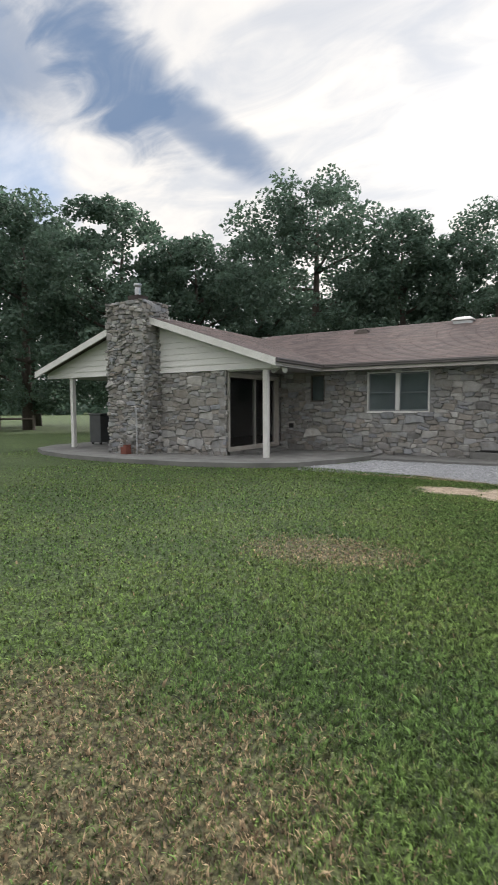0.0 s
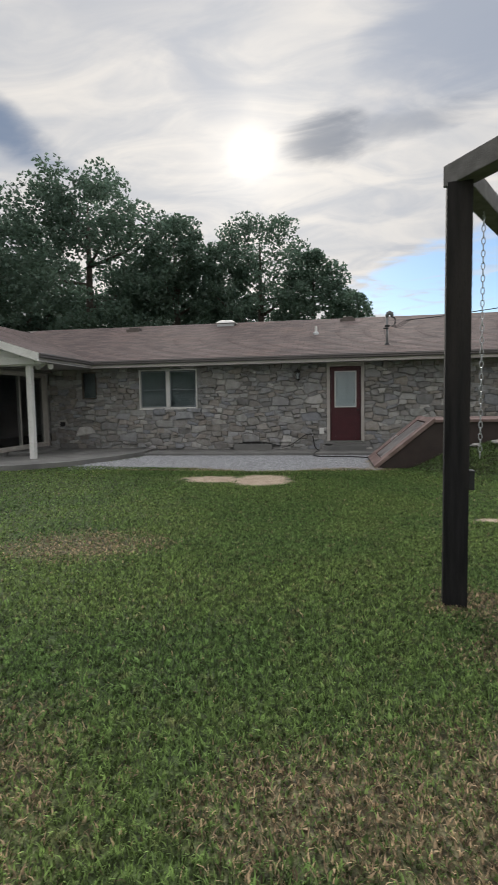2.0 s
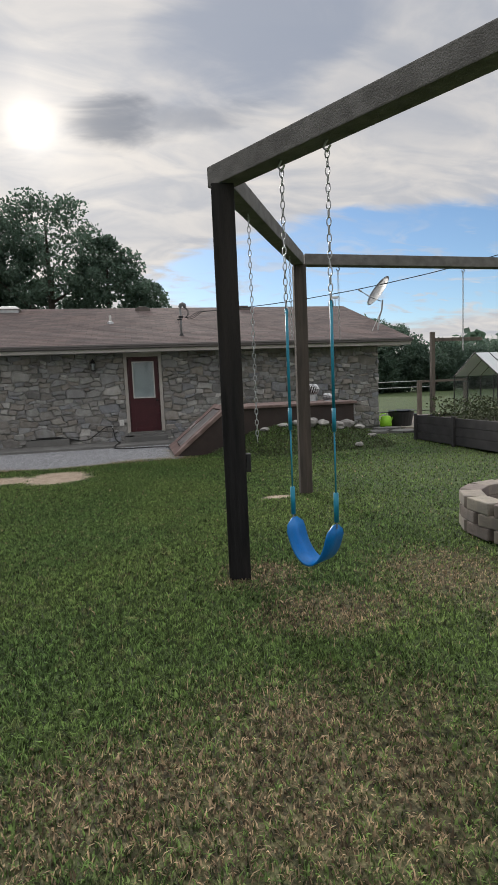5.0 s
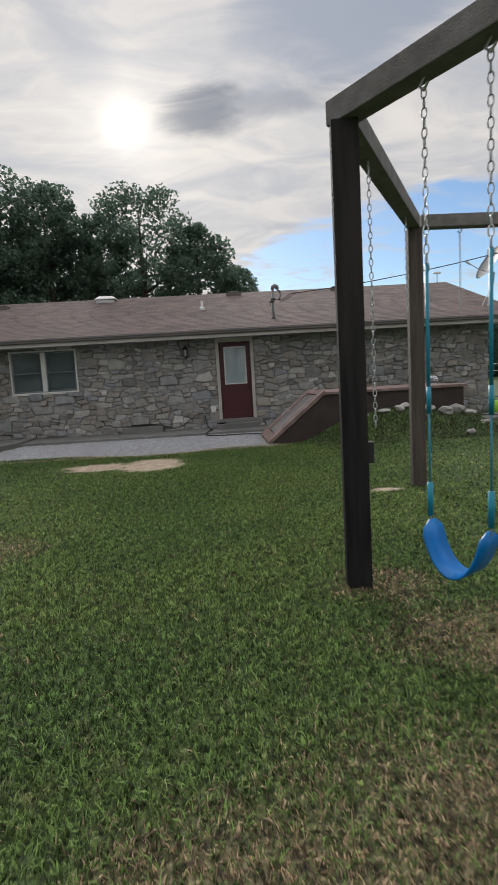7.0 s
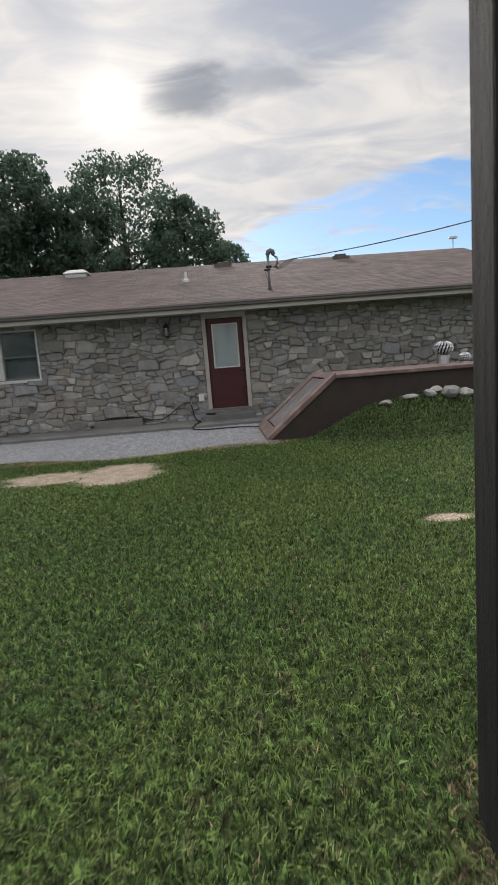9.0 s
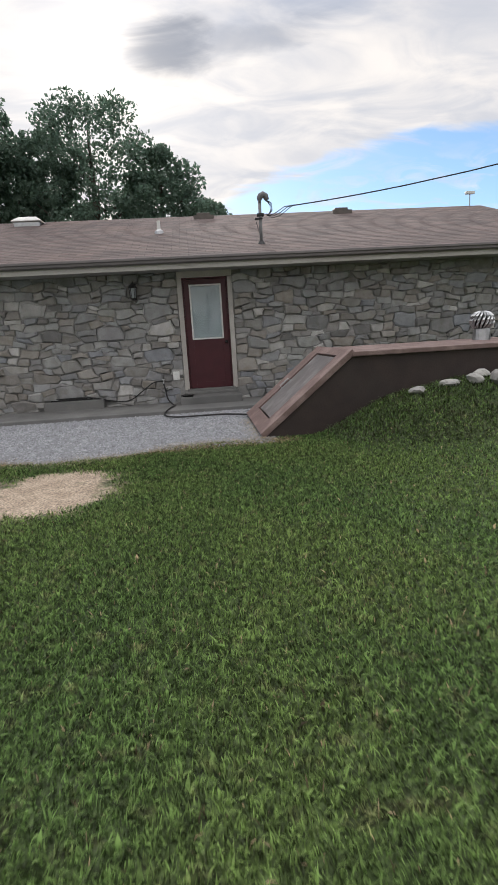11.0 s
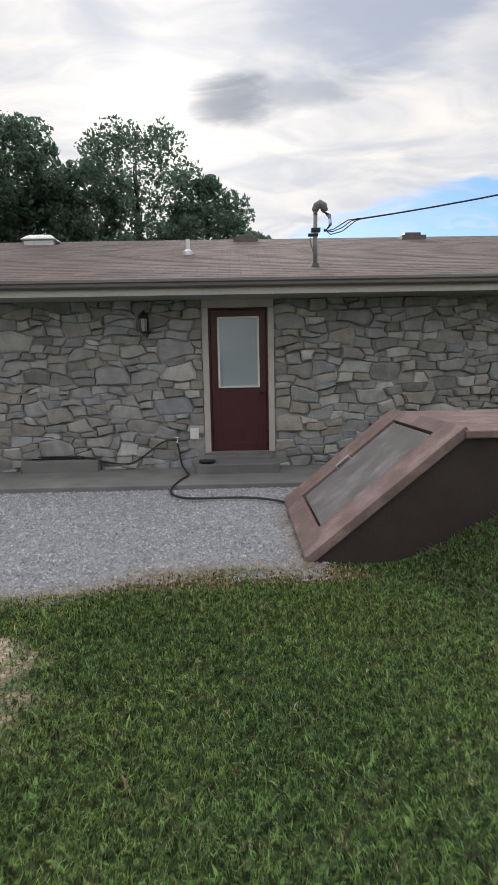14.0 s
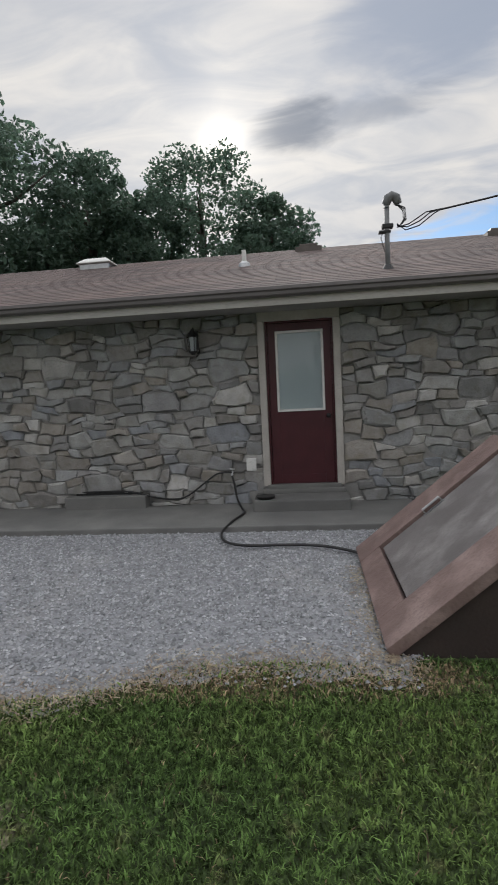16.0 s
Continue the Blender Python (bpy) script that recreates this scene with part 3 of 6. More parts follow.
def gutter(name, x0, y0, x1, y1, parent):
    """A ribbed gutter along an eave, hung on a fascia board."""
    d = Vector((x1 - x0, y1 - y0, 0)).normalized()
    out = Vector((d.y, -d.x, 0))
    prof = [(0.0, -0.01), (0.10, 0.0), (0.105, -0.035), (0.085, -0.05), (0.085, -0.085), (0.06, -0.105), (0.0, -0.105)]
    bm = bmesh.new()
    ends = []
    for p in (Vector((x0, y0, EAVE_Z)), Vector((x1, y1, EAVE_Z))):
        ends.append([bm.verts.new(p + out * o + Vector((0, 0, h - 0.012))) for o, h in prof])
    n = len(prof)
    for i in range(n):
        bm.faces.new((ends[0][i], ends[0][(i + 1) % n], ends[1][(i + 1) % n], ends[1][i]))
    for e in ends:
        bm.faces.new(e)
    bmesh.ops.recalc_face_normals(bm, faces=bm.faces)
    return part(name, bm, M_GUTTER, parent, "dark brown metal gutter")


gutter("gutter", WING_R + 0.1, EAVE_Y, X_RIGHT, EAVE_Y, house)
gutter("gutter", WING_R, WING_Y + 0.02, WING_R, EAVE_Y, house)
part("fascia", boxed(WING_R, X_RIGHT, EAVE_Y, EAVE_Y + 0.025, TOP + 0.0, EAVE_Z - 0.065), M_FACE, house, "pale painted fascia board")
part("fascia", boxed(WING_R - 0.025, WING_R, WING_Y + 0.03, EAVE_Y, TOP + 0.0, EAVE_Z - 0.065), M_FACE, house)

# gable: rake boards and lap siding
def rake(x0, z0, x1, z1):
    bm = bmesh.new()
    for y in (WING_Y - 0.02, WING_Y + 0.03):
        for x, z, dz in ((x0, z0, -0.02), (x1, z1, -0.02), (x1, z1, -0.21), (x0, z0, -0.21)):
            bm.verts.new((x, y, z + dz))
    v = list(bm.verts)
    for f in ((0, 1, 2, 3), (7, 6, 5, 4), (0, 4, 5, 1), (1, 5, 6, 2), (2, 6, 7, 3), (3, 7, 4, 0)):
        bm.faces.new([v[i] for i in f])
    bmesh.ops.recalc_face_normals(bm, faces=bm.faces)
    return part("rake_board", bm, M_WHITE, house, "white painted rake board")


rake(WING_R + 0.05, EAVE_Z, WING_X, WRIDGE_Z)
rake(WING_L, EAVE_Z, WING_X, WRIDGE_Z)
def gable_panel():
    bm = bmesh.new()
    rise = (WRIDGE_Z - EAVE_Z) / (WING_R - WING_X)
    zr = EAVE_Z - 0.10
    tri = [(WING_L + 0.12, TOP - 0.03), (WING_R - 0.12, TOP - 0.03), (WING_R - 0.12, zr + 0.12 * rise), (WING_X, WRIDGE_Z - 0.10), (WING_L + 0.12, zr + 0.12 * rise)]
    for y in (-3.018, -2.85):
        for x, z in tri:
            bm.verts.new((x, y, z))
    v = list(bm.verts)
    bm.faces.new(v[:5])
    bm.faces.new(v[9:4:-1])
    for i in range(5):
        bm.faces.new((v[i], v[(i + 1) % 5], v[5 + (i + 1) % 5], v[5 + i]))
    bmesh.ops.recalc_face_normals(bm, faces=bm.faces)
    return bm


gable = part("gable_wall", gable_panel(), M_SIDING, house, "white lap siding of the gable")
z, row = TOP - 0.03, 0.165
while z < WRIDGE_Z - 0.3:
    xr = WING_R - max(0, (z + row - EAVE_Z + 0.12)) / SLOPE
    xl = WING_L + max(0, (z + row - EAVE_Z + 0.12)) / SLOPE
    xr, xl = min(xr, WING_R - 0.28), max(xl, WING_L + 0.3)
    bm = bmesh.new()
    for y, zz in ((-3.050, z), (-3.020, z), (-3.020, z + row), (-3.024, z + row)):
        for x in (xl, xr):
            bm.verts.new((x, y, zz))
    v = list(bm.verts)
    for f in ((0, 1, 7, 6), (2, 4, 5, 3), (0, 2, 3, 1), (6, 7, 5, 4), (0, 6, 4, 2), (1, 3, 5, 7)):
        bm.faces.new([v[i] for i in f])
    bmesh.ops.recalc_face_normals(bm, faces=bm.faces)
    part("siding_board", bm, M_SIDING, gable)
    z += row
part("porch_beam", boxed(WALL_W + 0.01, WING_R - 0.3, -2.94, -2.80, TOP - 0.06, TOP + 0.02), M_WHITE, house)
for px in (-7.15, -14.5):
    post = thing("porch_post", "square white painted porch post on the patio", "post", (px, -2.85, 0.1), group="porch posts")
    part("shaft", boxed(-0.065, 0.065, -0.065, 0.065, 0, TOP - 0.08, 0.008), M_WHITE, post)
    bm = boxed(-0.08, 0.08, -0.08, 0.08, TOP - 0.15, TOP - 0.075, 0.006)
    part("cap", bm, M_WHITE, post)


# ---- windows and doors ----
def frame_ring(a0, a1, z0, z1, w, y0, y1):
    bm = bmesh.new()
    box(bm, a0, a0 + w, y0, y1, z0, z1, 0.004)
    box(bm, a1 - w, a1, y0, y1, z0, z1, 0.004)
    box(bm, a0 + w, a1 - w, y0, y1, z0, z0 + w, 0.004)
    box(bm, a0 + w, a1 - w, y0, y1, z1 - w, z1, 0.004)
    return bm


def pane(bm_box, parent):
    ob = part("pane", bm_box, M_GLASS, parent, "clear window glass")
    ob.visible_shadow = False
    return ob


window = part("window", frame_ring(WIN[0], WIN[1], WIN[2], WIN[3], 0.036, -0.015, 0.10), M_WHITE, house, "white double window with lowered shades toned for reflections")
mid = (WIN[0] + WIN[1]) / 2
part("mullion", boxed(mid - 0.055, mid + 0.055, -0.012, 0.09, WIN[2] + 0.05, WIN[3] - 0.05, 0.004), M_WHITE, window)
part("sill", boxed(WIN[0] - 0.01, WIN[1] + 0.01, -0.035, 0.05, WIN[2] - 0.028, WIN[2] - 0.002, 0.006), M_WHITE, window)
for a0, a1 in ((WIN[0] + 0.05, mid - 0.055), (mid + 0.055, WIN[1] - 0.05)):
    zc = (WIN[2] + WIN[3]) / 2 - 0.02
    for z0, z1, y in ((WIN[2] + 0.05, zc + 0.015, 0.03), (zc - 0.015, WIN[3] - 0.05, 0.06)):
        sash = part("sash", frame_ring(a0, a1, z0, z1, 0.028, y, y + 0.025), M_PANEL, window, "dark sash")
        pane(boxed(a0 + 0.028, a1 - 0.028, y + 0.01, y + 0.014, z0 + 0.028, z1 - 0.028), window)
    part("shade", boxed(a0, a1, 0.13, 0.14, WIN[2] + 0.04, WIN[3] - 0.04), M_PANEL, window, "lowered shade, toned blue-grey for the pane's reflection")
small = part("window", frame_ring(*WIN_S, 0.035, 0.02, 0.10), M_FASCIA, house, "small dark bathroom window")
pane(boxed(WIN_S[0] + 0.035, WIN_S[1] - 0.035, 0.05, 0.054, WIN_S[2] + 0.035, WIN_S[3] - 0.035), small)
part("shade", boxed(WIN_S[0] + 0.03, WIN_S[1] - 0.03, 0.13, 0.14, WIN_S[2] + 0.03, WIN_S[3] - 0.03), M_PANEL, small)

# back door: red slab with a large light
door = part("door", frame_ring(0.012, 0.788, 0.285, 2.285, 0.115, 0.05, 0.09), M_RED, house, "dark red painted back door with a large glazed light")
part("lower_panel", boxed(0.127, 0.673, 0.052, 0.088, 0.40, 1.20), M_RED, door)
part("light_frame", frame_ring(0.105, 0.695, 1.195, 2.19, 0.03, 0.035, 0.052), M_WHITE, door, "white glazing bead")
pane(boxed(0.135, 0.665, 0.050, 0.054, 1.225, 2.16), door)
# this pale panel stands in for the reflection on the door glass
part("blind", boxed(0.13, 0.67, 0.066, 0.076, 1.21, 2.17), M_DOOR_REFLECT, door, "pale panel behind the door glass, coloured as its sky reflection")
bm = bmesh.new()
tube(bm, [(0.73, 0.05, 1.13), (0.73, -0.01, 1.13)], [0.012, 0.012])
tube(bm, [(0.73, -0.005, 1.13), (0.73, -0.03, 1.13), (0.73, -0.05, 1.13)], [0.02, 0.030, 0.016], 12)
part("knob", bm, M_DARK, door, "dark round door knob", True)
part("door_casing", boxed(-0.105, -0.02, -0.02, 0.12, 0.27, 2.31, 0.005), M_TRIM, house, "taupe painted door casing")
part("door_casing", boxed(0.815, 0.90, -0.02, 0.12, 0.27, 2.31, 0.005), M_TRIM, house)
part("door_casing", boxed(-0.105, 0.90, -0.02, 0.12, 2.312, 2.43, 0.005), M_TRIM, house)
part("door_jamb", boxed(-0.018, 0.006, 0.03, 0.11, 0.27, 2.29), M_RED, house)
part("door_jamb", boxed(0.792, 0.813, 0.03, 0.11, 0.27, 2.29), M_RED, house)
part("door_jamb", boxed(-0.018, 0.813, 0.03, 0.11, 2.29, 2.311), M_RED, house)
part("threshold", boxed(-0.06, 0.86, -0.04, 0.14, 0.235, 0.283, 0.008), M_CONCRETE, house)
bm = boxed(-0.20, 0.93, -0.52, -0.0, 0.03, 0.19, 0.02)
step = tagged(part("door_step", bm, M_CONCRETE), "low grey concrete step below the red door", "step", kind="structure")
part("step_riser", boxed(-0.12, 0.90, -0.12, 0.03, 0.185, 0.24, 0.012), M_CONCRETE, step)

# sliding patio door in the side of the wing
slider = part("sliding_door", bmesh.new(), M_TRIM, house, "sliding glass patio door in a taupe frame")
xs = WALL_W - 0.03


def ring_x(y0, y1, z0, z1, w, x0, x1):
    bm = bmesh.new()
    box(bm, x0, x1, y0, y0 + w, z0, z1, 0.004)
    box(bm, x0, x1, y1 - w, y1, z0, z1, 0.004)
    box(bm, x0, x1, y0 + w, y1 - w, z0, z0 + w, 0.004)
    box(bm, x0, x1, y0 + w, y1 - w, z1 - w, z1, 0.004)
    return bm


part("frame", ring_x(SLIDER[0], SLIDER[1], SLIDER[2], SLIDER[3], 0.07, xs - 0.12, xs + 0.05), M_TRIM, slider)
ym = SLIDER[0] + 0.52 * (SLIDER[1] - SLIDER[0])
for y0, y1, x in ((SLIDER[0] + 0.07, ym + 0.03, xs - 0.03), (ym - 0.03, SLIDER[1] - 0.07, xs - 0.08)):
    leaf = part("leaf", ring_x(y0, y1, SLIDER[2] + 0.07, SLIDER[3] - 0.07, 0.05, x, x + 0.035), M_TRIM, slider)
    g = part("pane", boxed(x + 0.015, x + 0.02, y0 + 0.05, y1 - 0.05, SLIDER[2] + 0.12, SLIDER[3] - 0.12), M_GLASS, leaf)
    g.visible_shadow = False
tagged(part("patio_step", boxed(WALL_W + 0.02, WALL_W + 0.55, -2.2, -0.6, 0.1, 0.19, 0.02), M_CONCRETE), "low concrete step at the patio door", "step", kind="structure")


# ---- rubble stones ----
def clip(poly, nx, ny, c):
    """Keep the part of a polygon where nx*x + ny*y <= c."""
    out = []
    for (x1, y1), (x2, y2) in zip(poly, poly[1:] + poly[:1]):
        d1, d2 = nx * x1 + ny * y1 - c, nx * x2 + ny * y2 - c
        if d1 <= 0:
            out.append((x1, y1))
        if d1 * d2 < 0:
            t = d1 / (d1 - d2)
            out.append((x1 + t * (x2 - x1), y1 + t * (y2 - y1)))
    return out


def rubble(a0, a1, z0, z1, openings, seed, size=0.076, long=2.0, gap=0.003):
    """Outlines of wedged, uneven fieldstones of mixed size that fill a wall round its openings: cells round scattered
    middles, drawn out along the wall, with their edges bent."""
    rnd = random.Random(seed)
    mids, grid, cell = [], {}, size * 1.6
    u0, u1 = a0 / long - 0.2, a1 / long + 0.2
    count = int((u1 - u0) * (z1 - z0) / (size * size))
    sizes = [size * rnd.choice((1.75, 1.4, 1.1, 0.9, 0.7, 0.55)) for _ in range(count * 2)] + [size * k for k in (0.75, 0.5) for _ in range(count * 2)]
    for r in sizes:
        u, w = rnd.uniform(u0, u1), rnd.uniform(z0 - 0.2, z1 + 0.2)
        i, j = int(u // cell), int(w // cell)
        close = [p for di in (-2, -1, 0, 1, 2) for dj in (-2, -1, 0, 1, 2) for p in grid.get((i + di, j + dj), ())]
        if all(math.hypot(u - p[0], w - p[1]) > 0.92 * (r + p[2]) for p in close):
            mids.append((u, w, r))
            grid.setdefault((i, j), []).append((u, w, r))

    def bend(x, z):
        return (x + 0.060 * noise.noise((x * 2.4, z * 2.4, seed)) + 0.016 * noise.noise((x * 9, z * 9, seed + 3)),
                z + 0.075 * noise.noise((x * 2.3, z * 2.6, seed + 7)) + 0.018 * noise.noise((x * 8, z * 8, seed + 11)))

    out = []
    for u, w, r in mids:
        i, j = int(u // cell), int(w // cell)
        poly = [(u - 2.6 * r, w - 2.2 * r), (u + 2.6 * r, w - 2.2 * r), (u + 2.6 * r, w + 2.2 * r), (u - 2.6 * r, w + 2.2 * r)]
        for di in range(-3, 4):
            for dj in range(-3, 4):
                for p in grid.get((i + di, j + dj), ()):
                    dx, dz = p[0] - u, p[1] - w
                    d = math.hypot(dx, dz)
                    if 0 < d < 0.5 and len(poly) > 2:
                        k = (d * d + r * r - p[2] * p[2]) / (2 * d * d)
                        nx, nz = (dx * 0.30, dz) if abs(dz) > 0.75 * abs(dx) else (dx, dz * 0.35)
                        poly = clip(poly, nx, nz, nx * (u + dx * k) + nz * (w + dz * k))
        if len(poly) < 3:
            continue
        full = []
        for (x1, y1), (x2, y2) in zip(poly, poly[1:] + poly[:1]):
            full.append((x1 * long, y1))
            if math.hypot((x2 - x1) * long, y2 - y1) > 0.11:
                f = rnd.uniform(0.35, 0.65)
                full.append(((x1 + (x2 - x1) * f) * long, y1 + (y2 - y1) * f))
        poly = [bend(x, z) for x, z in full]
        n = len(poly)
        cx, cz = sum(v[0] for v in poly) / n, sum(v[1] for v in poly) / n
        shrunk = []
        for x, z in poly:
            d = max(0.02, math.hypot(x - cx, z - cz))
            f = 1 - min(0.4, (gap + rnd.uniform(-0.002, 0.007)) / d)
            shrunk.append((cx + (x - cx) * f + rnd.uniform(-0.005, 0.005), cz + (z - cz) * f + rnd.uniform(-0.004, 0.004)))
        poly = shrunk
        if any(o[0] < cx < o[1] and o[2] < cz < o[3] for o in openings):
            continue
        for nx, nz, c in ((1, 0, a1), (-1, 0, -a0), (0, 1, z1), (0, -1, -z0)):
            if len(poly) > 2:
                poly = clip(poly, nx, nz, c)
        for o in openings:
            if len(poly) > 2 and min(v[0] for v in poly) < o[1] and max(v[0] for v in poly) > o[0] and min(v[1] for v in poly) < o[3] and max(v[1] for v in poly) > o[2]:
                side = max(((o[0] - cx, (1, 0, o[0])), (cx - o[1], (-1, 0, -o[1])), (o[2] - cz, (0, 1, o[2])), (cz - o[3], (0, -1, -o[3]))), key=lambda s: s[0])[1]
                poly = clip(poly, *side)
        poly = [v for i, v in enumerate(poly) if math.hypot(v[0] - poly[i - 1][0], v[1] - poly[i - 1][1]) > 0.008]
        if len(poly) > 2 and abs(sum(p[0] * q[1] - q[0] * p[1] for p, q in zip(poly, poly[1:] + poly[:1]))) / 2 > 0.0015:
            out.append(poly)
    return out


def stone_mesh(poly, place, rnd, proud=0.05):
    """Vertices and faces of one stone: a chamfered, slightly tilted face on straight flanks."""
    n = len(poly)
    cx, cz = sum(p[0] for p in poly) / n, sum(p[1] for p in poly) / n
    deep = rnd.choice((0.3, 0.5, 0.7, 0.9, 1.3)) * rnd.uniform(0.8, 1.2) * proud
    ta, tz = rnd.uniform(-0.2, 0.2), rnd.uniform(-0.25, 0.40)
    v = []
    for s, d in ((1.0, -0.02), (0.985, 0.62), (rnd.uniform(0.74, 0.88), 1.0)):
        for x, z in poly:
            wob = rnd.uniform(-0.008, 0.008) if d > 0 else 0
            dd = deep * d + ((x - cx) * ta + (z - cz) * tz) * (d > 0) * 0.5
            v.append(place(cx + (x - cx) * s + wob, cz + (z - cz) * s + wob, max(dd, -0.02)))
    v.append(place(cx, cz, deep * 1.06))
    f = []
    for r in (0, 1):
        for i in range(n):
            a, b = r * n + i, r * n + (i + 1) % n
            f.append((a, b, b + n, a + n))
    for i in range(n):
        f.append((2 * n + i, 2 * n + (i + 1) % n, 3 * n))
    return v, f


def build_stones(polys, place, parent, single, seed, proud=0.05):
    rnd = random.Random(seed)
    av, af = [], []
    for poly in polys:
        v, f = stone_mesh(poly, place, rnd, proud)
        c = sum(p[0] for p in poly) / len(poly)
        if single(c):
            raw("stone", v, f, M_STONE, parent)
        else:
            n = len(av)
            av += v
            af += [tuple(i + n for i in t) for t in f]
    if av:
        tagged(raw("stonework", av, af, M_STONE_J, parent), kind="stuff")


# ---- chimney ----
chimney = part("chimney", boxed(-11.92, -10.58, -3.67, -2.6, -0.1, 4.34), M_MORTAR, house, "broad rubble stone chimney")
bm = bmesh.new()
prism(bm, [(-11.8, -3.4), (-10.7, -3.4), (-10.7, -2.8), (-11.8, -2.8)], 4.34, 4.40)
part("crown", bm, M_CONCRETE, chimney)
part("flue_base", boxed(-11.38, -10.98, -3.4, -3.0, 4.40, 4.58, 0.01), M_CELLAR, chimney, "red clay flue")
bm = bmesh.new()
tube(bm, [(-11.18, -3.2, 4.56), (-11.18, -3.2, 4.82)], 0.085, 14)
tube(bm, [(-11.18, -3.2, 4.87), (-11.18, -3.2, 4.93)], [0.115, 0.115], 14)
part("flue_cap", bm, M_STEEL, chimney, "galvanised flue pipe with cap")

# ---- roof fittings ----
def roof_z(y):
    return EAVE_Z + SLOPE * (y - EAVE_Y)


turbine = thing("skylight_dome", "white domed skylight on the shingle roof", "skylight", (-3.62, 4.0, roof_z(4.0) - 0.02))
bm = boxed(-0.30, 0.30, -0.30, 0.30, -0.14, 0.02, 0.01)
part("curb", bm, M_STEEL, turbine)
bm = boxed(-0.36, 0.36, -0.36, 0.36, 0.022, 0.15, 0.03)
for v in bm.verts:
    k = 1 - 0.42 * max(0.0, (v.co.z - 0.04) / 0.11)
    v.co.x, v.co.y = v.co.x * k, v.co.y * k
part("dome", bm, M_WHITE, turbine, smooth=True)
pipe = thing("vent_pipe", "white plastic plumbing vent with flashing", "vent pipe", (-0.43, 1.9, roof_z(1.9)))
bm = bmesh.new()
tube(bm, [(0, 0, -0.05), (0, 0, 0.24)], 0.035, 12)
part("pipe", bm, M_WHITE, pipe)
bm = bmesh.new()
tube(bm, [(0, 0, -0.06), (0, 0, 0.03), (0, 0, 0.07)], [0.11, 0.09, 0.045], 12)
part("flashing", bm, M_STEEL, pipe)
for vx, vy in ((0.6, 4.0), (4.1, 4.0), (-6.9, 3.6)):
    vent = thing("roof_vent", "low brown metal roof vent", "roof vent", (vx, vy, roof_z(vy)), group="roof vents")
    part("hood", boxed(-0.17, 0.17, -0.17, 0.15, -0.05, 0.085, 0.025), M_FASCIA, vent)
    part("flange", boxed(-0.25, 0.25, -0.25, 0.22, -0.08, 0.01), M_FASCIA, vent)

# service mast with weatherhead and cable
mast = thing("service_mast", "grey electric service mast with weatherhead", "electric mast", (1.52, 0.22, 3.03))
bm = bmesh.new()
tube(bm, [(0, 0, -0.35), (0, 0, 0.60)], 0.030, 12)
part("pipe", bm, M_GALV, mast, smooth=True)
bm = bmesh.new()
tube(bm, [(0, 0, 0.56), (0.0, 0, 0.62), (0.02, 0, 0.675), (0.065, 0, 0.70), (0.115, 0, 0.675), (0.135, 0, 0.61), (0.13, 0, 0.585)], [0.036, 0.05, 0.058, 0.06, 0.056, 0.046, 0.03], 14)
part("weatherhead", bm, M_GALV, mast, "dull grey cast weatherhead", True)
for k in range(3):
    bm = bmesh.new()
    tube(bm, [(0.12 + 0.01 * k, 0.012 * k, 0.60), (0.19 + 0.015 * k, 0.01 * k, 0.52 + 0.02 * k), (0.20 + 0.015 * k, 0.01, 0.42), (0.14 + 0.02 * k, 0, 0.33 + 0.02 * k), (0.12, 0, 0.37 - 0.02 * k),
              (0.22 + 0.02 * k, 0, 0.29 + 0.035 * k), (0.38, 0, 0.33 + 0.05 * k), (0.56 - 0.05 * k, 0, 0.46 + 0.01 * k), (0.66, 0, 0.505)], 0.0075, 6)
    part("lead", bm, M_DARK, mast, smooth=True)
part("clamp", boxed(-0.06, 0.07, -0.045, 0.045, 0.325, 0.375, 0.008), M_DARK, mast, "dark cable clamp")
part("clamp", boxed(-0.10, 0.04, -0.04, 0.04, 0.27, 0.30, 0.006), M_DARK, mast)
bm = bmesh.new()
tube(bm, [(-0.05, 0, 0.29), (-0.075, 0, 0.22), (-0.05, 0, 0.12), (-0.03, 0, 0.05)], 0.005, 6)
part("ground_wire", bm, M_DARK, mast)
bm = bmesh.new()
tube(bm, [(0, 0.0, -0.18), (0, 0, -0.10)], [0.085, 0.04], 12)
part("flashing", bm, M_DARK, mast)
cable = thing("overhead_cable", "black overhead power cable leaving the roof", "cable", (2.16, 0.22, 3.525), -30)
bm = bmesh.new()
tube(bm, [(s, 0, -0.012 * s + 0.0135 * s * s) for s in [0.0, 0.5, 1, 1.5, 2, 3, 4, 5, 6, 7, 8, 10, 12, 14, 17, 20, 24]], 0.011, 6)
part("cable", bm, M_DARK, cable)

# ---- storm cellar ----
cellar = thing("storm_cellar", "brown painted storm cellar with a sloping hatch door", "storm cellar")
X0, X1, X2, YN, YF, HT = 0.90, 2.03, 4.86, -3.72, -1.95, 0.96
bm = bmesh.new()
side = [(X0 + 0.03, -0.1), (X0 + 0.03, 0.02), (X1, HT - 0.05), (X2, HT - 0.05), (X2, -0.1)]
for y in (YN, YF):
    for x, z in side:
        bm.verts.new((x, y, z))
v = list(bm.verts)
bm.faces.new(v[:5])
bm.faces.new(v[9:4:-1])
for i in range(5):
    bm.faces.new((v[i], v[(i + 1) % 5], v[5 + (i + 1) % 5], v[5 + i]))
bmesh.ops.recalc_face_normals(bm, faces=bm.faces)
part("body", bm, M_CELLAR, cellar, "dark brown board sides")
SL = math.hypot(X1 - X0, HT - 0.05)
tilt = math.degrees(math.atan2(HT - 0.03, X1 - X0))


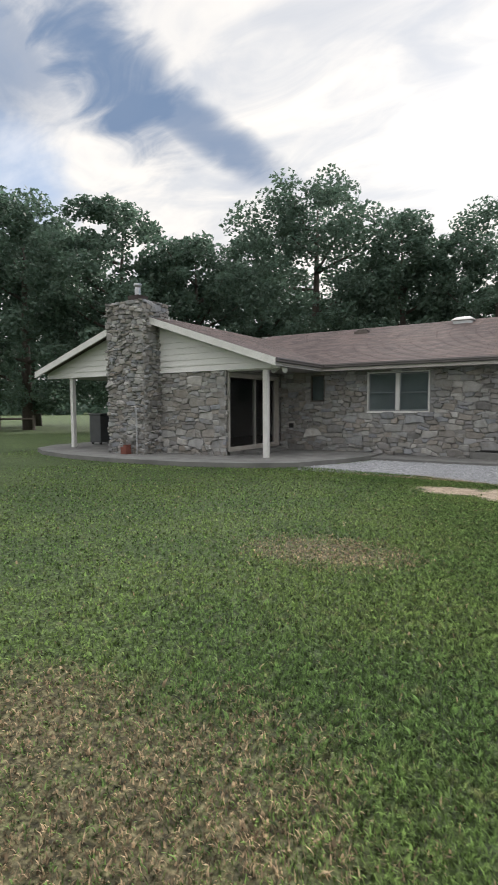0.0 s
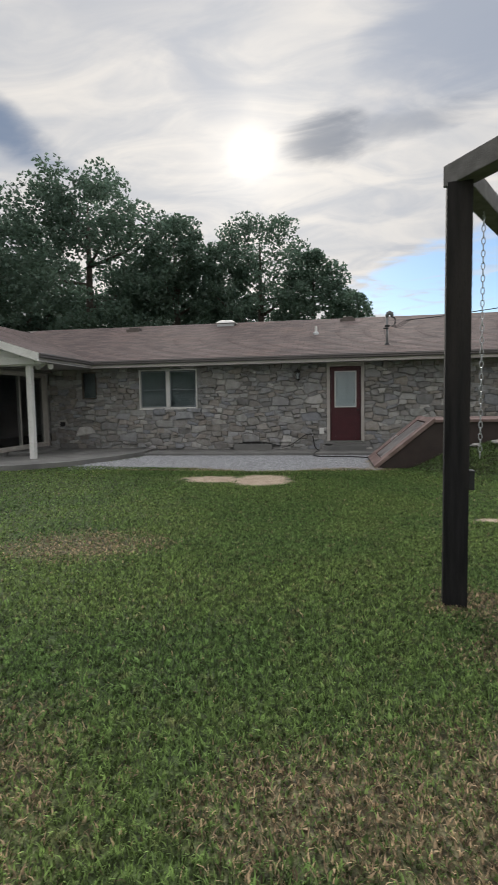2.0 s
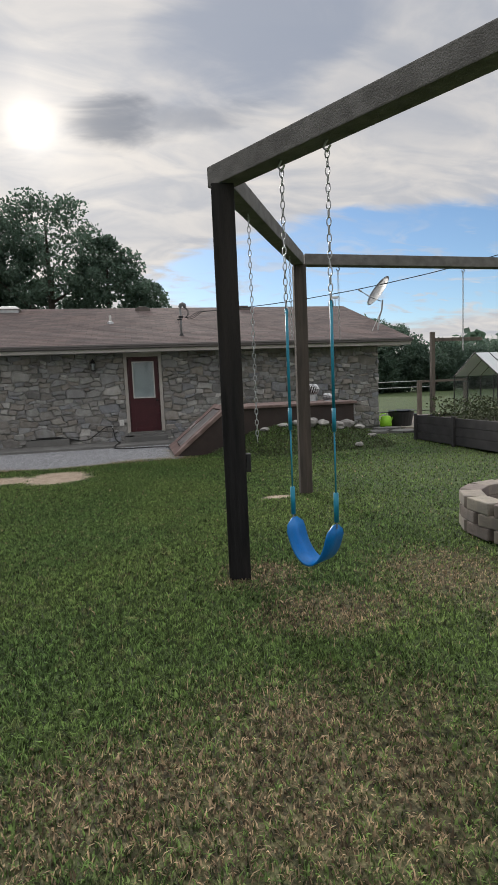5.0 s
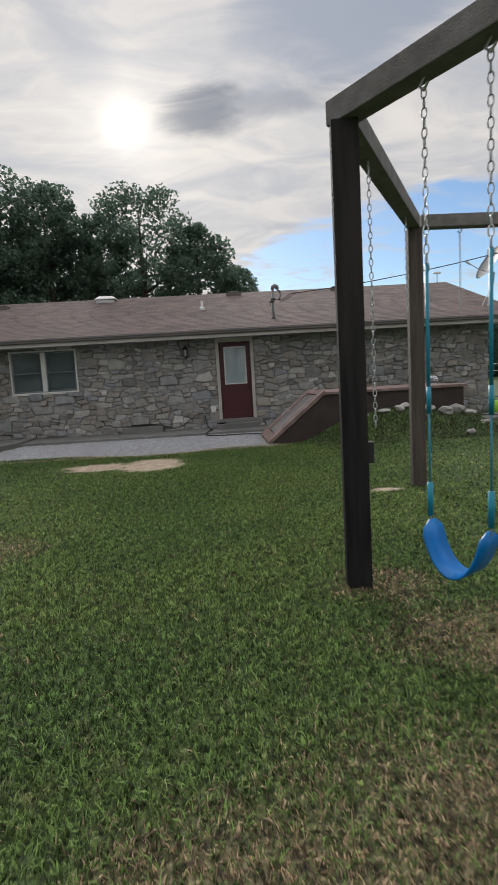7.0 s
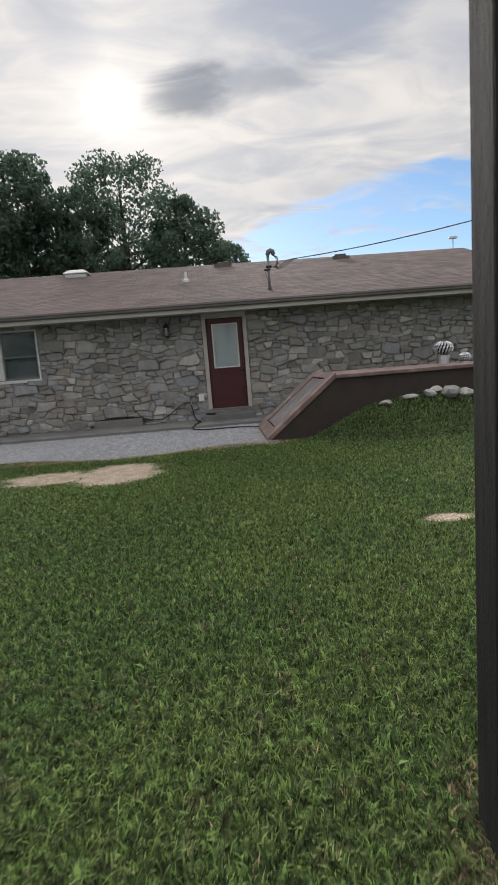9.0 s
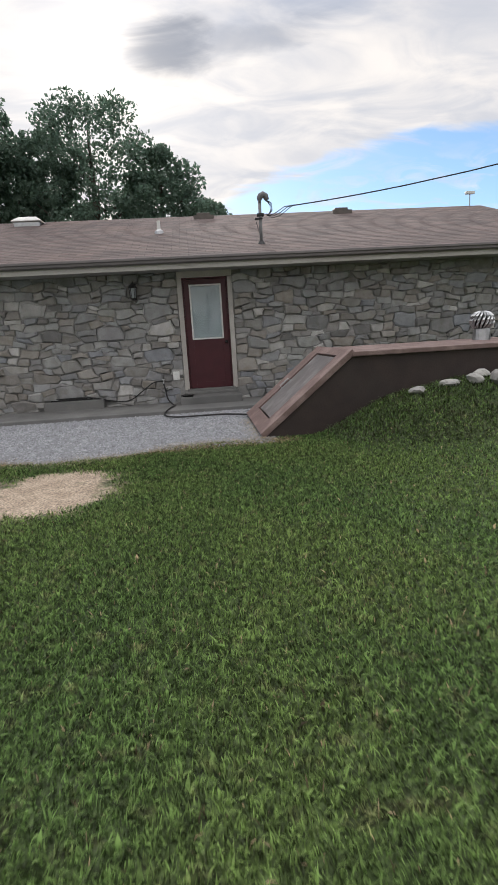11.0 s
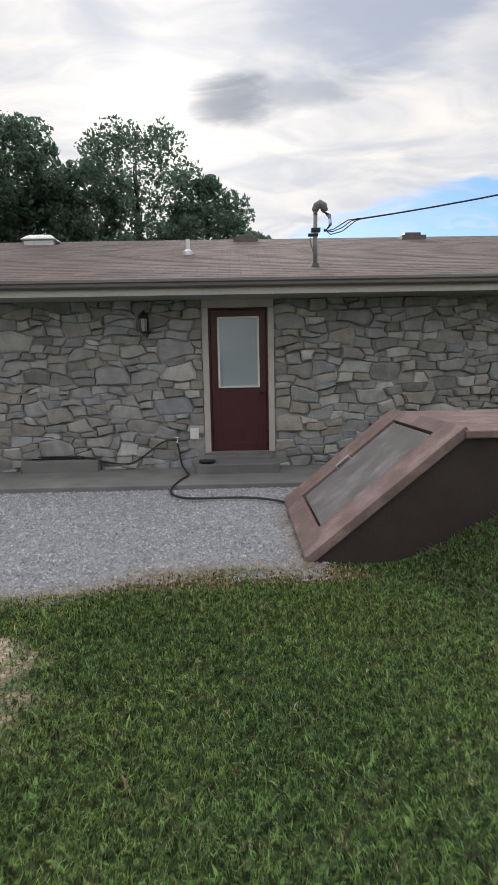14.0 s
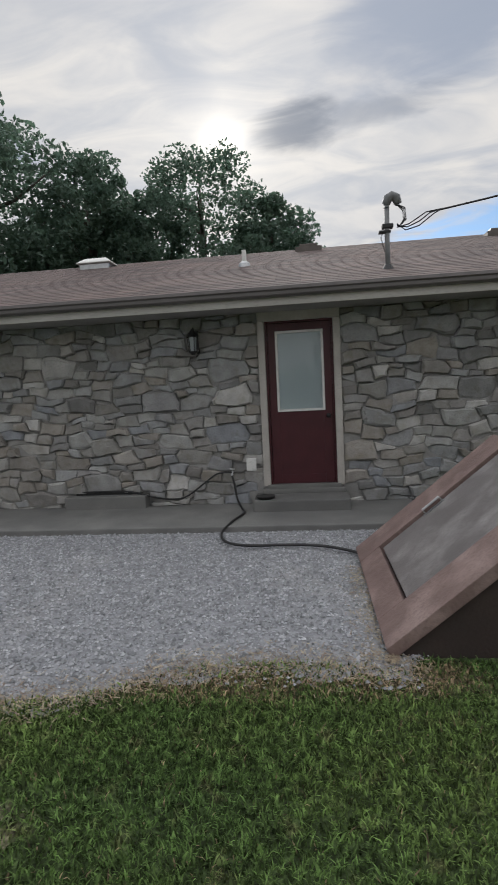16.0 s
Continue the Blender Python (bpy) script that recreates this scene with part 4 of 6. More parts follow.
def on_slope(name, s0, s1, y0, y1, h0, h1, material, parent, label="", bevel=0.006):
    """A board lying on the sloping front: s runs up the slope, h out of it."""
    bm = boxed(s0, s1, y0, y1, h0, h1, bevel)
    bmesh.ops.transform(bm, matrix=Matrix.Translation((X0, 0, 0.03)) @ Matrix.Rotation(-radians(tilt), 4, "Y"), verts=bm.verts)
    return part(name, bm, material, parent, label)


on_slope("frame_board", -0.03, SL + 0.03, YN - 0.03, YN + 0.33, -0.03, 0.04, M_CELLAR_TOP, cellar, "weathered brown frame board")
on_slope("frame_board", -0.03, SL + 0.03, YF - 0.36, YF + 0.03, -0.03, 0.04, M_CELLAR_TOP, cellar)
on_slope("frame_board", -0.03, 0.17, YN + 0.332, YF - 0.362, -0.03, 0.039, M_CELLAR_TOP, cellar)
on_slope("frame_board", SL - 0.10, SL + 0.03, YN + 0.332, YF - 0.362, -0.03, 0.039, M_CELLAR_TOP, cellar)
hatch = on_slope("hatch_door", 0.19, SL - 0.12, YN + 0.36, YF - 0.40, -0.03, 0.025, M_HATCH, cellar, "worn dull brown hatch door with pale scuffs", 0.01)
bm = bmesh.new()
tube(bm, [(0.62, YF - 0.44, 0.02), (0.62, YF - 0.44, 0.07), (0.78, YF - 0.44, 0.07), (0.78, YF - 0.44, 0.02)], 0.010, 8)
box(bm, 0.60, 0.80, YF - 0.455, YF - 0.425, 0.026, 0.032)
bmesh.ops.transform(bm, matrix=Matrix.Translation((X0, 0, 0.03)) @ Matrix.Rotation(-radians(tilt), 4, "Y"), verts=bm.verts)
part("latch", bm, M_STEEL, hatch, "small steel hasp handle")
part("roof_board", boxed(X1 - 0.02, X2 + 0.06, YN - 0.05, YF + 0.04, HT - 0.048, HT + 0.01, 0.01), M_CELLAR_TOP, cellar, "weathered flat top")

# ---- swing frame ----
P = [(2.44, -13.52), (0.787, -10.87), (2.23, -8.12), (5.37, -8.00)]
BT = 2.87
frame_ob = thing("swing_set", "heavy dark timber post-and-beam swing frame on the lawn", "swing set")
TOPS = (2.87, 2.87, 2.99, 3.0)
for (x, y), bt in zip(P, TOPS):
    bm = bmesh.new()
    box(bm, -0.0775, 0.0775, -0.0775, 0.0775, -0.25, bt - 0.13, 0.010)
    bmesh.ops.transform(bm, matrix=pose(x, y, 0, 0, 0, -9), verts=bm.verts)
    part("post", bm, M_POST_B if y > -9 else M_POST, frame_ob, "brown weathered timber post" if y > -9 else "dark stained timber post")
for (ax, ay), (bx, by), z0, z1 in zip(P, P[1:], TOPS, TOPS[1:]):
    d = math.hypot(bx - ax, by - ay)
    bm = boxed(0.072 if z0 == z1 - 0.12 or z0 > 2.9 else -0.07, d + 0.07, -0.07, 0.07, BT - 0.135, BT, 0.008)
    ob = part("beam", bm, M_BEAM, frame_ob, "weathered beam, greyed lighter for glare haze")
    ob.matrix_local = pose(ax, ay, z0 - BT, 0, -math.degrees(math.atan2(z1 - z0, d)), math.degrees(math.atan2(by - ay, bx - ax)))


def link_mesh(r=0.0036, w=0.0125, h=0.027):
    bm = bmesh.new()
    n = 12
    ring = [(math.sin(2 * math.pi * i / n) * w, math.cos(2 * math.pi * i / n) * h * (1.0 if abs(math.cos(2 * math.pi * i / n)) > 0.4 else 0.85)) for i in range(n)]
    prev = []
    for i, (x, z) in enumerate(ring):
        nxt = ring[(i + 1) % n]
        last = ring[i - 1]
        d = Vector((nxt[0] - last[0], 0, nxt[1] - last[1])).normalized()
        s = d.cross(Vector((0, 1, 0)))
        prev.append([bm.verts.new(Vector((x, 0, z)) + s * r * math.cos(a) + Vector((0, r * math.sin(a), 0))) for a in (0, 1.57, 3.14, 4.71)])
    for i in range(n):
        a, b = prev[i], prev[(i + 1) % n]
        for k in range(4):
            bm.faces.new((a[k], a[(k + 1) % 4], b[(k + 1) % 4], b[k]))
    bmesh.ops.recalc_face_normals(bm, faces=bm.faces)
    me = bpy.data.meshes.new("chain_link")
    bm.to_mesh(me)
    bm.free()
    me.materials.append(M_STEEL)
    return me


LINK = link_mesh()


def chain(parent, x, y, z0, z1, pitch=0.046):
    """Chain links from z1 down to z0, each turned a quarter from the last."""
    z, k = z1, 0
    while z > z0:
        ob = new("chain_link", LINK)
        ob.parent = parent
        ob.matrix_local = pose(x, y, z, 0, 0, 90 * (k % 2) + 20)
        z -= pitch
        k += 1


def hook(parent, x, y, z):
    bm = bmesh.new()
    tube(bm, [(x, y, z + 0.06), (x, y, z), (x + 0.025, y, z - 0.03), (x, y, z - 0.06), (x - 0.025, y, z - 0.03)], 0.007, 6)
    part("hanger", bm, M_STEEL, parent, "steel hanger")


def on_side(i, s, z=0.0):
    (ax, ay), (bx, by) = P[i], P[i + 1]
    d = math.hypot(bx - ax, by - ay)
    return ax + (bx - ax) * s / d, ay + (by - ay) * s / d, math.degrees(math.atan2(by - ay, bx - ax))


def belt_swing(i, s, label, seat_z, group):
    """A blue belt seat on two chains with teal sleeves, below beam i at s metres from its first post."""
    x, y, rz = on_side(i, s)
    bt = TOPS[i] + (TOPS[i + 1] - TOPS[i]) * s / 3.14
    sw = thing("swing", label, "swing", (x, y, bt - 0.14), rz, group)
    drop = bt - 0.14 - seat_z
    half_w, sag = 0.172, 0.27
    bm = bmesh.new()
    n, wid, th = 24, 0.086, 0.012
    rows = []
    for k in range(n + 1):
        u = -1 + 2 * k / n
        a = u * 1.35
        px = half_w * math.sin(a) / math.sin(1.35) * (1.0 if abs(u) < 0.9 else 0.99)
        pz = -drop - sag + sag * (1 - math.cos(a)) / (1 - math.cos(1.35))
        wd = wid * math.sqrt(max(0.05, 1 - max(0, abs(u) - 0.82) ** 2 / 0.0345))
        nx, nz = -math.sin(a), math.cos(a)
        rows.append([bm.verts.new((px + nx * o, yy, pz + nz * o)) for o, yy in ((0, -wd), (0, wd), (th, wd), (th, -wd))])
    for a, b in zip(rows, rows[1:]):
        for k in range(4):
            bm.faces.new((a[k], a[(k + 1) % 4], b[(k + 1) % 4], b[k]))
    bm.faces.new(rows[0])
    bm.faces.new(rows[-1][::-1])
    bmesh.ops.recalc_face_normals(bm, faces=bm.faces)
    part("seat", bm, M_BLUE, sw, "blue flexible belt seat", True)
    for sx in (-half_w, half_w):
        hook(sw, sx, 0, 0.0)
        chain(sw, sx, 0, -0.93, -0.07)
        bm = bmesh.new()
        tube(bm, [(sx, 0, -0.88), (sx, 0, -1.55)], 0.0095, 8)
        part("sleeve", bm, M_TEAL, sw, "teal plastic chain sleeve", True)
        bm = bmesh.new()
        tube(bm, [(sx, 0, -1.50), (sx, 0, -1.64)], 0.0125, 8)
        part("collar", bm, M_TEAL, sw, "teal rubber collar", True)
        bm = bmesh.new()
        tube(bm, [(sx, 0, -1.60), (sx, 0, -drop + 0.16)], 0.0055, 6)
        part("cord", bm, M_TEAL, sw, "thin blue coated chain", True)
        bm = bmesh.new()
        tube(bm, [(sx, 0, -drop + 0.20), (sx, 0, -drop + 0.02)], 0.0155, 8)
        part("grip", bm, M_TEAL, sw, "teal rubber grip", True)
        bm = bmesh.new()
        tube(bm, [(sx, 0, -drop + 0.05), (sx, 0, -drop - 0.02)], 0.006, 6)
        part("clip", bm, M_STEEL, sw)
    return sw


belt_swing(0, 2.41, "bright blue belt swing on teal sleeved chains", 0.52, "swings")


def hanging_chain(i, s, low):
    x, y, rz = on_side(i, s)
    bt = TOPS[i] + (TOPS[i + 1] - TOPS[i]) * s / 3.14
    hc = thing("hanging_chain", "bare galvanised steel chain hanging from the beam", "chain", (x, y, bt - 0.14), rz, "hanging chains")
    hook(hc, 0, 0, 0.0)
    chain(hc, 0, 0, low - bt + 0.16, -0.07)


for i, s, low in ((1, 0.68, 0.88), (1, 2.47, 1.9), (2, 0.53, 1.9), (2, 2.38, 1.75)):
    hanging_chain(i, s, low)


# ---- trees ----
def tree(x, y, h, spread, seed, base=0.25, leaves=9000, size=0.22, label="tall broadleaf tree in full dark green leaf", airy=0.0):
    rnd = random.Random(seed)
    rg = np.random.RandomState(seed)
    t = thing("tree", label, "tree", (x, y, -0.05), group="trees behind the house")
    bm = bmesh.new()
    lean = (rnd.uniform(-0.4, 0.4), rnd.uniform(-0.4, 0.4))
    tube(bm, [(0, 0, 0), (lean[0] * 0.3, lean[1] * 0.3, h * 0.3), (lean[0], lean[1], h * 0.62), (lean[0] * 1.4, lean[1] * 1.4, h * 0.9)], [h * 0.026, h * 0.019, h * 0.012, h * 0.003], 9)
    tips = []
    for k in range(18):
        z = h * rnd.uniform(base, 0.78)
        a = k * 2.4 + rnd.uniform(-0.4, 0.4)
        reach = spread * rnd.uniform(0.55, 1.0) * (1 - 0.55 * max(0, (z / h - 0.45)))
        sx, sy = lean[0] * z / h, lean[1] * z / h
        up = h * rnd.uniform(0.05, 0.2)
        e = (sx + math.cos(a) * reach, sy + math.sin(a) * reach, z + up)
        m = (sx + math.cos(a) * reach * 0.5, sy + math.sin(a) * reach * 0.5, z + up * 0.35)
        tube(bm, [(sx, sy, z), m, e], [h * 0.008, h * 0.005, h * 0.0015], 6)
        tips += [e, m, tuple((p + q) / 2 for p, q in zip(m, e))]
    part("trunk", bm, M_BARK, t, smooth=True)
    # clumps round limb tips and through an uneven crown
    cl = [(*p, rnd.uniform(0.6, 1.25) * spread * 0.22) for p in tips]
    for _ in range(190):
        u = rnd.uniform(-1, 1)
        a = rnd.uniform(0, 6.283)
        zz = h * (0.5 + base / 2) + u * h * (0.5 - base / 2)
        prof = math.sqrt(max(0, 1 - abs(u) ** 2.6))
        rr = spread * prof * math.sqrt(rnd.uniform(0.15 + airy, 1.0)) * rnd.uniform(0.75, 1.12)
        cl.append((math.cos(a) * rr, math.sin(a) * rr, zz, rnd.uniform(0.45, 1.15) * spread * 0.20))
    cl = np.array(cl)
    w = cl[:, 3] ** 2
    idx = rg.choice(len(cl), leaves, p=w / w.sum())
    d = rg.normal(size=(leaves, 3))
    d /= np.linalg.norm(d, axis=1, keepdims=True)
    rad = cl[idx, 3] * rg.uniform(0.2, 1.0, leaves) ** 0.45
    c = cl[idx, :3] + d * rad[:, None] * (1, 1, 0.72)
    c[:, 2] = np.maximum(c[:, 2], h * base * 0.6)
    a = rg.normal(size=(leaves, 3))
    a /= np.linalg.norm(a, axis=1, keepdims=True)
    b = np.cross(a, rg.normal(size=(leaves, 3)))
    b /= np.linalg.norm(b, axis=1, keepdims=True) + 1e-9
    s = size * rg.uniform(0.6, 1.4, (leaves, 1))
    tri = np.stack([c - a * s, c + b * s * 0.62, c + a * s * 0.9, c - a * s, c + a * s * 0.9, c - b * s * 0.5], 1).reshape(-1, 3, 3)
    triangles("crown", tri, M_LEAF, t)
    return t


# left of the house, behind it, and a dark row past the yard's far side
TREES = ((-31.0, 7.0, 14.6, 5.4, 1, 0.10, 30375, 0.15), (-24.5, 8.5, 13.5, 4.6, 2, 0.12, 28350, 0.14), (-19.8, 11.0, 11.2, 3.8, 3, 0.12, 22275, 0.13),
         (-37.0, 12.0, 15.4, 5.5, 4, 0.12, 20250, 0.17), (-14.6, 16.0, 15.2, 5.6, 5, 0.12, 34425, 0.13), (-20.3, 18.5, 13.6, 4.2, 6, 0.12, 18225, 0.15),
         (-9.8, 19.5, 13.2, 3.5, 7, 0.12, 20250, 0.135), (-12.8, 21.5, 11.6, 4.0, 8, 0.1, 16200, 0.15), (-4.4, 20.0, 13.3, 4.1, 9, 0.14, 17500, 0.115), (-7.3, 21.5, 12.2, 2.8, 10, 0.12, 14175, 0.14),
         (-1.0, 20.3, 10.8, 3.1, 11, 0.12, 15175, 0.125), (1.4, 20.6, 8.3, 2.4, 12, 0.10, 10125, 0.115),
         (25.2, 40.0, 8.0, 5.0, 13, 0.0, 18225, 0.16), (29.5, 42.0, 7.4, 4.6, 14, 0.0, 18225, 0.16), (35.0, 41.0, 5.6, 4.6, 15, 0.0, 16200, 0.16), (40.5, 39.0, 5.0, 4.6, 16, 0.0, 14175, 0.16),
         (21.5, 41.0, 5.6, 4.0, 17, 0.0, 14175, 0.16))


def far_woods():
    """Low woods round the horizon, past the fields."""
    rg = np.random.RandomState(77)
    n = 26000
    a = rg.uniform(0, 6.283, n)
    r = rg.uniform(105, 135, n)
    top = 7 + 2.5 * np.sin(a * 9) + 1.5 * np.sin(a * 23 + 1) + 1.2 * np.sin(a * 51)
    c = np.stack([np.cos(a) * r, np.sin(a) * r, np.abs(rg.uniform(0, 1, n)) ** 0.8 * top], 1)
    u = rg.normal(size=(n, 3))
    u /= np.linalg.norm(u, axis=1, keepdims=True)
    v = np.cross(u, rg.normal(size=(n, 3)))
    v /= np.linalg.norm(v, axis=1, keepdims=True)
    s = rg.uniform(0.6, 1.5, (n, 1))
    tri = np.stack([c - u * s, c + v * s * 0.7, c + u * s, c - u * s, c + u * s, c - v * s * 0.7], 1).reshape(-1, 3, 3)
    tagged(triangles("far_woods", tri, M_LEAF), "distant dark woods round the fields", "woods", kind="stuff")


far_woods()
M_LIME = mat("lime_plastic", (0.30, 0.62, 0.03), (0.25, 0.52, 0.03), 0.4, 5, 0.05, 50)
M_RUBBER = mat("black_rubber", (0.02, 0.02, 0.021), (0.032, 0.032, 0.033), 0.5, 9, 0.1, 50)
M_ROCK = mat("pale_rock", (0.36, 0.35, 0.33), (0.24, 0.235, 0.225), 0.9, 5, 0.7, 40, jitter=0.3)
M_OLDWOOD = mat("weathered_wood", (0.17, 0.145, 0.12), (0.10, 0.085, 0.072), 0.85, 4, 0.5, 50, stretch=(5, 5, 0.6))
M_PLANTER = mat("dark_planter_boards", (0.055, 0.052, 0.055), (0.036, 0.035, 0.037), 0.8, 4, 0.4, 50)
M_SAND = mat("sandy_concrete", (0.40, 0.36, 0.31), (0.32, 0.29, 0.25), 0.9, 2, 0.3, 60)
M_SHEET = mat("polycarbonate_sheet", (0.62, 0.66, 0.66), (0.55, 0.59, 0.60), 0.35, 2, 0.05, 40)
M_DISH = mat("grey_dish_paint", (0.45, 0.46, 0.47), (0.38, 0.39, 0.40), 0.5, 5, 0.05, 50)
M_BRICK = mat("red_brick", (0.20, 0.075, 0.055), (0.15, 0.055, 0.042), 0.9, 9, 0.5, 60)
M_GREY = mat("grey_plastic", (0.10, 0.105, 0.11), (0.08, 0.085, 0.09), 0.5, 4, 0.1, 50)
M_WEED = mat("weeds", (0.085, 0.10, 0.045), (0.055, 0.075, 0.032), 0.7, 3, 0, 20, jitter=0.35, island=True)
M_BULB = mat("frosted_lamp_glass", (0.38, 0.41, 0.43), (0.32, 0.35, 0.37), 0.25, 5, 0.05, 40)

# ---- on the stone wall ----
lantern = thing("wall_lantern", "black metal wall lantern with frosted glass", "wall lamp", (-0.89, 0.0, 1.95))
part("backplate", boxed(-0.05, 0.05, -0.035, 0.02, 0.02, 0.30, 0.008), M_DARK, lantern)
bm = bmesh.new()
tube(bm, [(0, -0.03, 0.25), (0, -0.09, 0.33), (0, -0.15, 0.30)], 0.010, 8)
part("arm", bm, M_DARK, lantern)
bm = bmesh.new()
tube(bm, [(0, -0.15, 0.31), (0, -0.15, 0.27), (0, -0.15, 0.215)], [0.012, 0.045, 0.085], 6)
part("roof", bm, M_DARK, lantern)
bm = bmesh.new()
tube(bm, [(0, -0.15, 0.21), (0, -0.15, 0.04)], [0.052, 0.038], 6)
part("glass", bm, M_BULB, lantern, "frosted glass")
bm = bmesh.new()
for k in range(6):
    a = k * math.pi / 3
    tube(bm, [(0.066 * math.cos(a), -0.15 + 0.066 * math.sin(a), 0.215), (0.049 * math.cos(a), -0.15 + 0.049 * math.sin(a), 0.03)], 0.005, 5)
tube(bm, [(0, -0.15, 0.04), (0, -0.15, 0.0)], [0.052, 0.02], 6)
part("cage", bm, M_DARK, lantern)
outlet = thing("outdoor_outlet", "white weatherproof outlet box on the stone wall", "outlet", (-0.25, -0.02, 0.49))
part("box", boxed(-0.055, 0.055, -0.05, 0.03, 0, 0.14, 0.008), M_WHITE, outlet)
part("cover", boxed(-0.062, 0.062, -0.066, -0.05, -0.008, 0.148, 0.006), M_WHITE, outlet)
plate = thing("outlet_cover", "dark square outlet cover on the stone wall", "outlet", (-7.88, -0.06, 0.76))
part("cover", boxed(-0.06, 0.06, -0.03, 0.06, 0, 0.13, 0.006), M_DARK, plate)
spigot = thing("garden_tap", "small brass garden tap on the wall", "tap", (-0.50, 0.0, 0.47))
bm = bmesh.new()
tube(bm, [(0, 0.03, 0), (0, -0.07, 0), (0, -0.09, -0.04)], [0.014, 0.014, 0.012], 8)
part("spout", bm, M_STEEL, spigot)
bm = bmesh.new()
tube(bm, [(-0.03, -0.05, 0.035), (0.03, -0.05, 0.035)], 0.008, 6)
tube(bm, [(0, -0.05, 0.0), (0, -0.05, 0.035)], 0.005, 6)
part("handle", bm, M_STEEL, spigot)


def spline(points, n=8):
    """A smooth line through points."""
    p = [Vector(q) for q in points]
    p = [p[0]] + p + [p[-1]]
    out = []
    for a, b, c, d in zip(p, p[1:], p[2:], p[3:]):
        for k in range(n):
            t = k / n
            out.append(0.5 * ((2 * b) + (c - a) * t + (2 * a - 5 * b + 4 * c - d) * t * t + (3 * b - a - 3 * c + d) * t ** 3))
    return out + [p[-1]]


hose = thing("garden_hose", "black garden hose trailing over the gravel", "hose", (0, 0, 0))
bm = bmesh.new()
tube(bm, spline([(-0.50, -0.09, 0.43), (-0.47, -0.10, 0.30), (-0.44, -0.14, 0.14), (-0.36, -0.35, 0.075), (-0.30, -0.62, 0.075), (-0.38, -1.0, 0.075), (-0.45, -1.30, 0.03), (-0.36, -1.62, 0.03),
                 (-0.15, -1.76, 0.03), (0.2, -1.76, 0.03), (0.5, -1.79, 0.03), (0.75, -1.92, 0.03), (0.93, -2.12, 0.035)]), 0.014, 8)
part("hose", bm, M_RUBBER, hose, smooth=True)
cord = thing("power_cord", "black cord along the foot of the wall", "cord", (0, 0, 0))
bm = bmesh.new()
tube(bm, spline([(-2.5, -0.05, 0.262), (-1.9, -0.06, 0.262), (-1.55, -0.09, 0.19), (-1.3, -0.09, 0.15), (-1.1, -0.09, 0.18), (-0.85, -0.09, 0.35), (-0.68, -0.09, 0.46), (-0.50, -0.08, 0.47)]), 0.011, 8)
part("cord", bm, M_RUBBER, cord, smooth=True)
well = thing("crawlspace_vent", "low concrete crawlspace vent well below the stones", "vent")
part("curb", boxed(-2.70, -1.62, -0.16, 0.03, 0.04, 0.215, 0.012), M_CONCRETE, well)
part("opening", boxed(-2.60, -1.84, -0.02, 0.03, 0.217, 0.262), M_RUBBER, well, "black vent opening")
mat_ob = thing("door_dish", "shallow dark bowl on the concrete step", "bowl", (-0.06, -0.40, 0.19))
bm = bmesh.new()
tube(bm, [(0, 0, 0), (0, 0, 0.03), (0, 0, 0.035), (0, 0, 0.012)], [0.09, 0.12, 0.11, 0.08], 18)
part("bowl", bm, M_RUBBER, mat_ob)

# floodlight under the wing's eave
flood = thing("floodlight", "twin white floodlights under the porch eave", "floodlight", (-6.86, -2.6, TOP + 0.02))
bm = bmesh.new()
tube(bm, [(0, 0, 0), (0, 0, -0.03)], 0.06, 12)
part("base", bm, M_WHITE, flood)
for sx in (-0.14, 0.14):
    bm = bmesh.new()
    tube(bm, [(sx * 0.2, 0, -0.03), (sx, 0.0, -0.07), (sx * 1.2, -0.10, -0.10)], [0.02, 0.045, 0.07], 12)
    part("lamp_head", bm, M_WHITE, flood)

# ---- patio ----
cart = thing("grill_cart", "tall grey covered cart standing on the patio", "cart", (-14.85, -1.4, 0.1))
part("body", boxed(-0.28, 0.28, -0.25, 0.25, 0.08, 1.02, 0.03), M_GREY, cart)
part("lid", boxed(-0.30, 0.30, -0.27, 0.27, 1.02, 1.10, 0.03), M_GREY, cart)
for sx in (-0.2, 0.2):
    for sy in (-0.18, 0.18):
        bm = bmesh.new()
        tube(bm, [(sx, sy - 0.02, 0.045), (sx, sy + 0.02, 0.045)], 0.045, 12)
        part("wheel", bm, M_RUBBER, cart)
cb = thing("red_block", "single red brick block at the chimney foot", "brick", (-11.12, -3.86, 0.1))
part("block", boxed(-0.11, 0.11, -0.1, 0.1, 0, 0.20, 0.012), M_BRICK, cb)
part("top_course", boxed(-0.02, 0.11, -0.09, 0.09, 0.202, 0.26, 0.008), M_BRICK, cb)
gas = thing("standpipe", "thin grey pipe standing against the chimney", "pipe", (-10.75, -3.80, 0.1))
bm = bmesh.new()
tube(bm, [(0, 0, 0), (0, 0, 0.62), (0, 0.0, 1.25)], 0.018, 8)
part("pipe", bm, M_DISH, gas)
fence = thing("rail_fence", "low weathered rail fence by the trees", "fence", (-30.1, 6.8, -0.02), 205)
for k in range(6):
    part("post", boxed(-0.07 + 2.4 * k, 0.07 + 2.4 * k, -0.07, 0.07, -0.2, 0.95, 0.01), M_OLDWOOD, fence)
for k in range(5):
    bm = bmesh.new()
    tube(bm, [(2.4 * k + 0.06, 0, 0.74), (2.4 * k + 2.34, 0, 0.72)], 0.065, 7)
    part("rail", bm, M_OLDWOOD, fence)

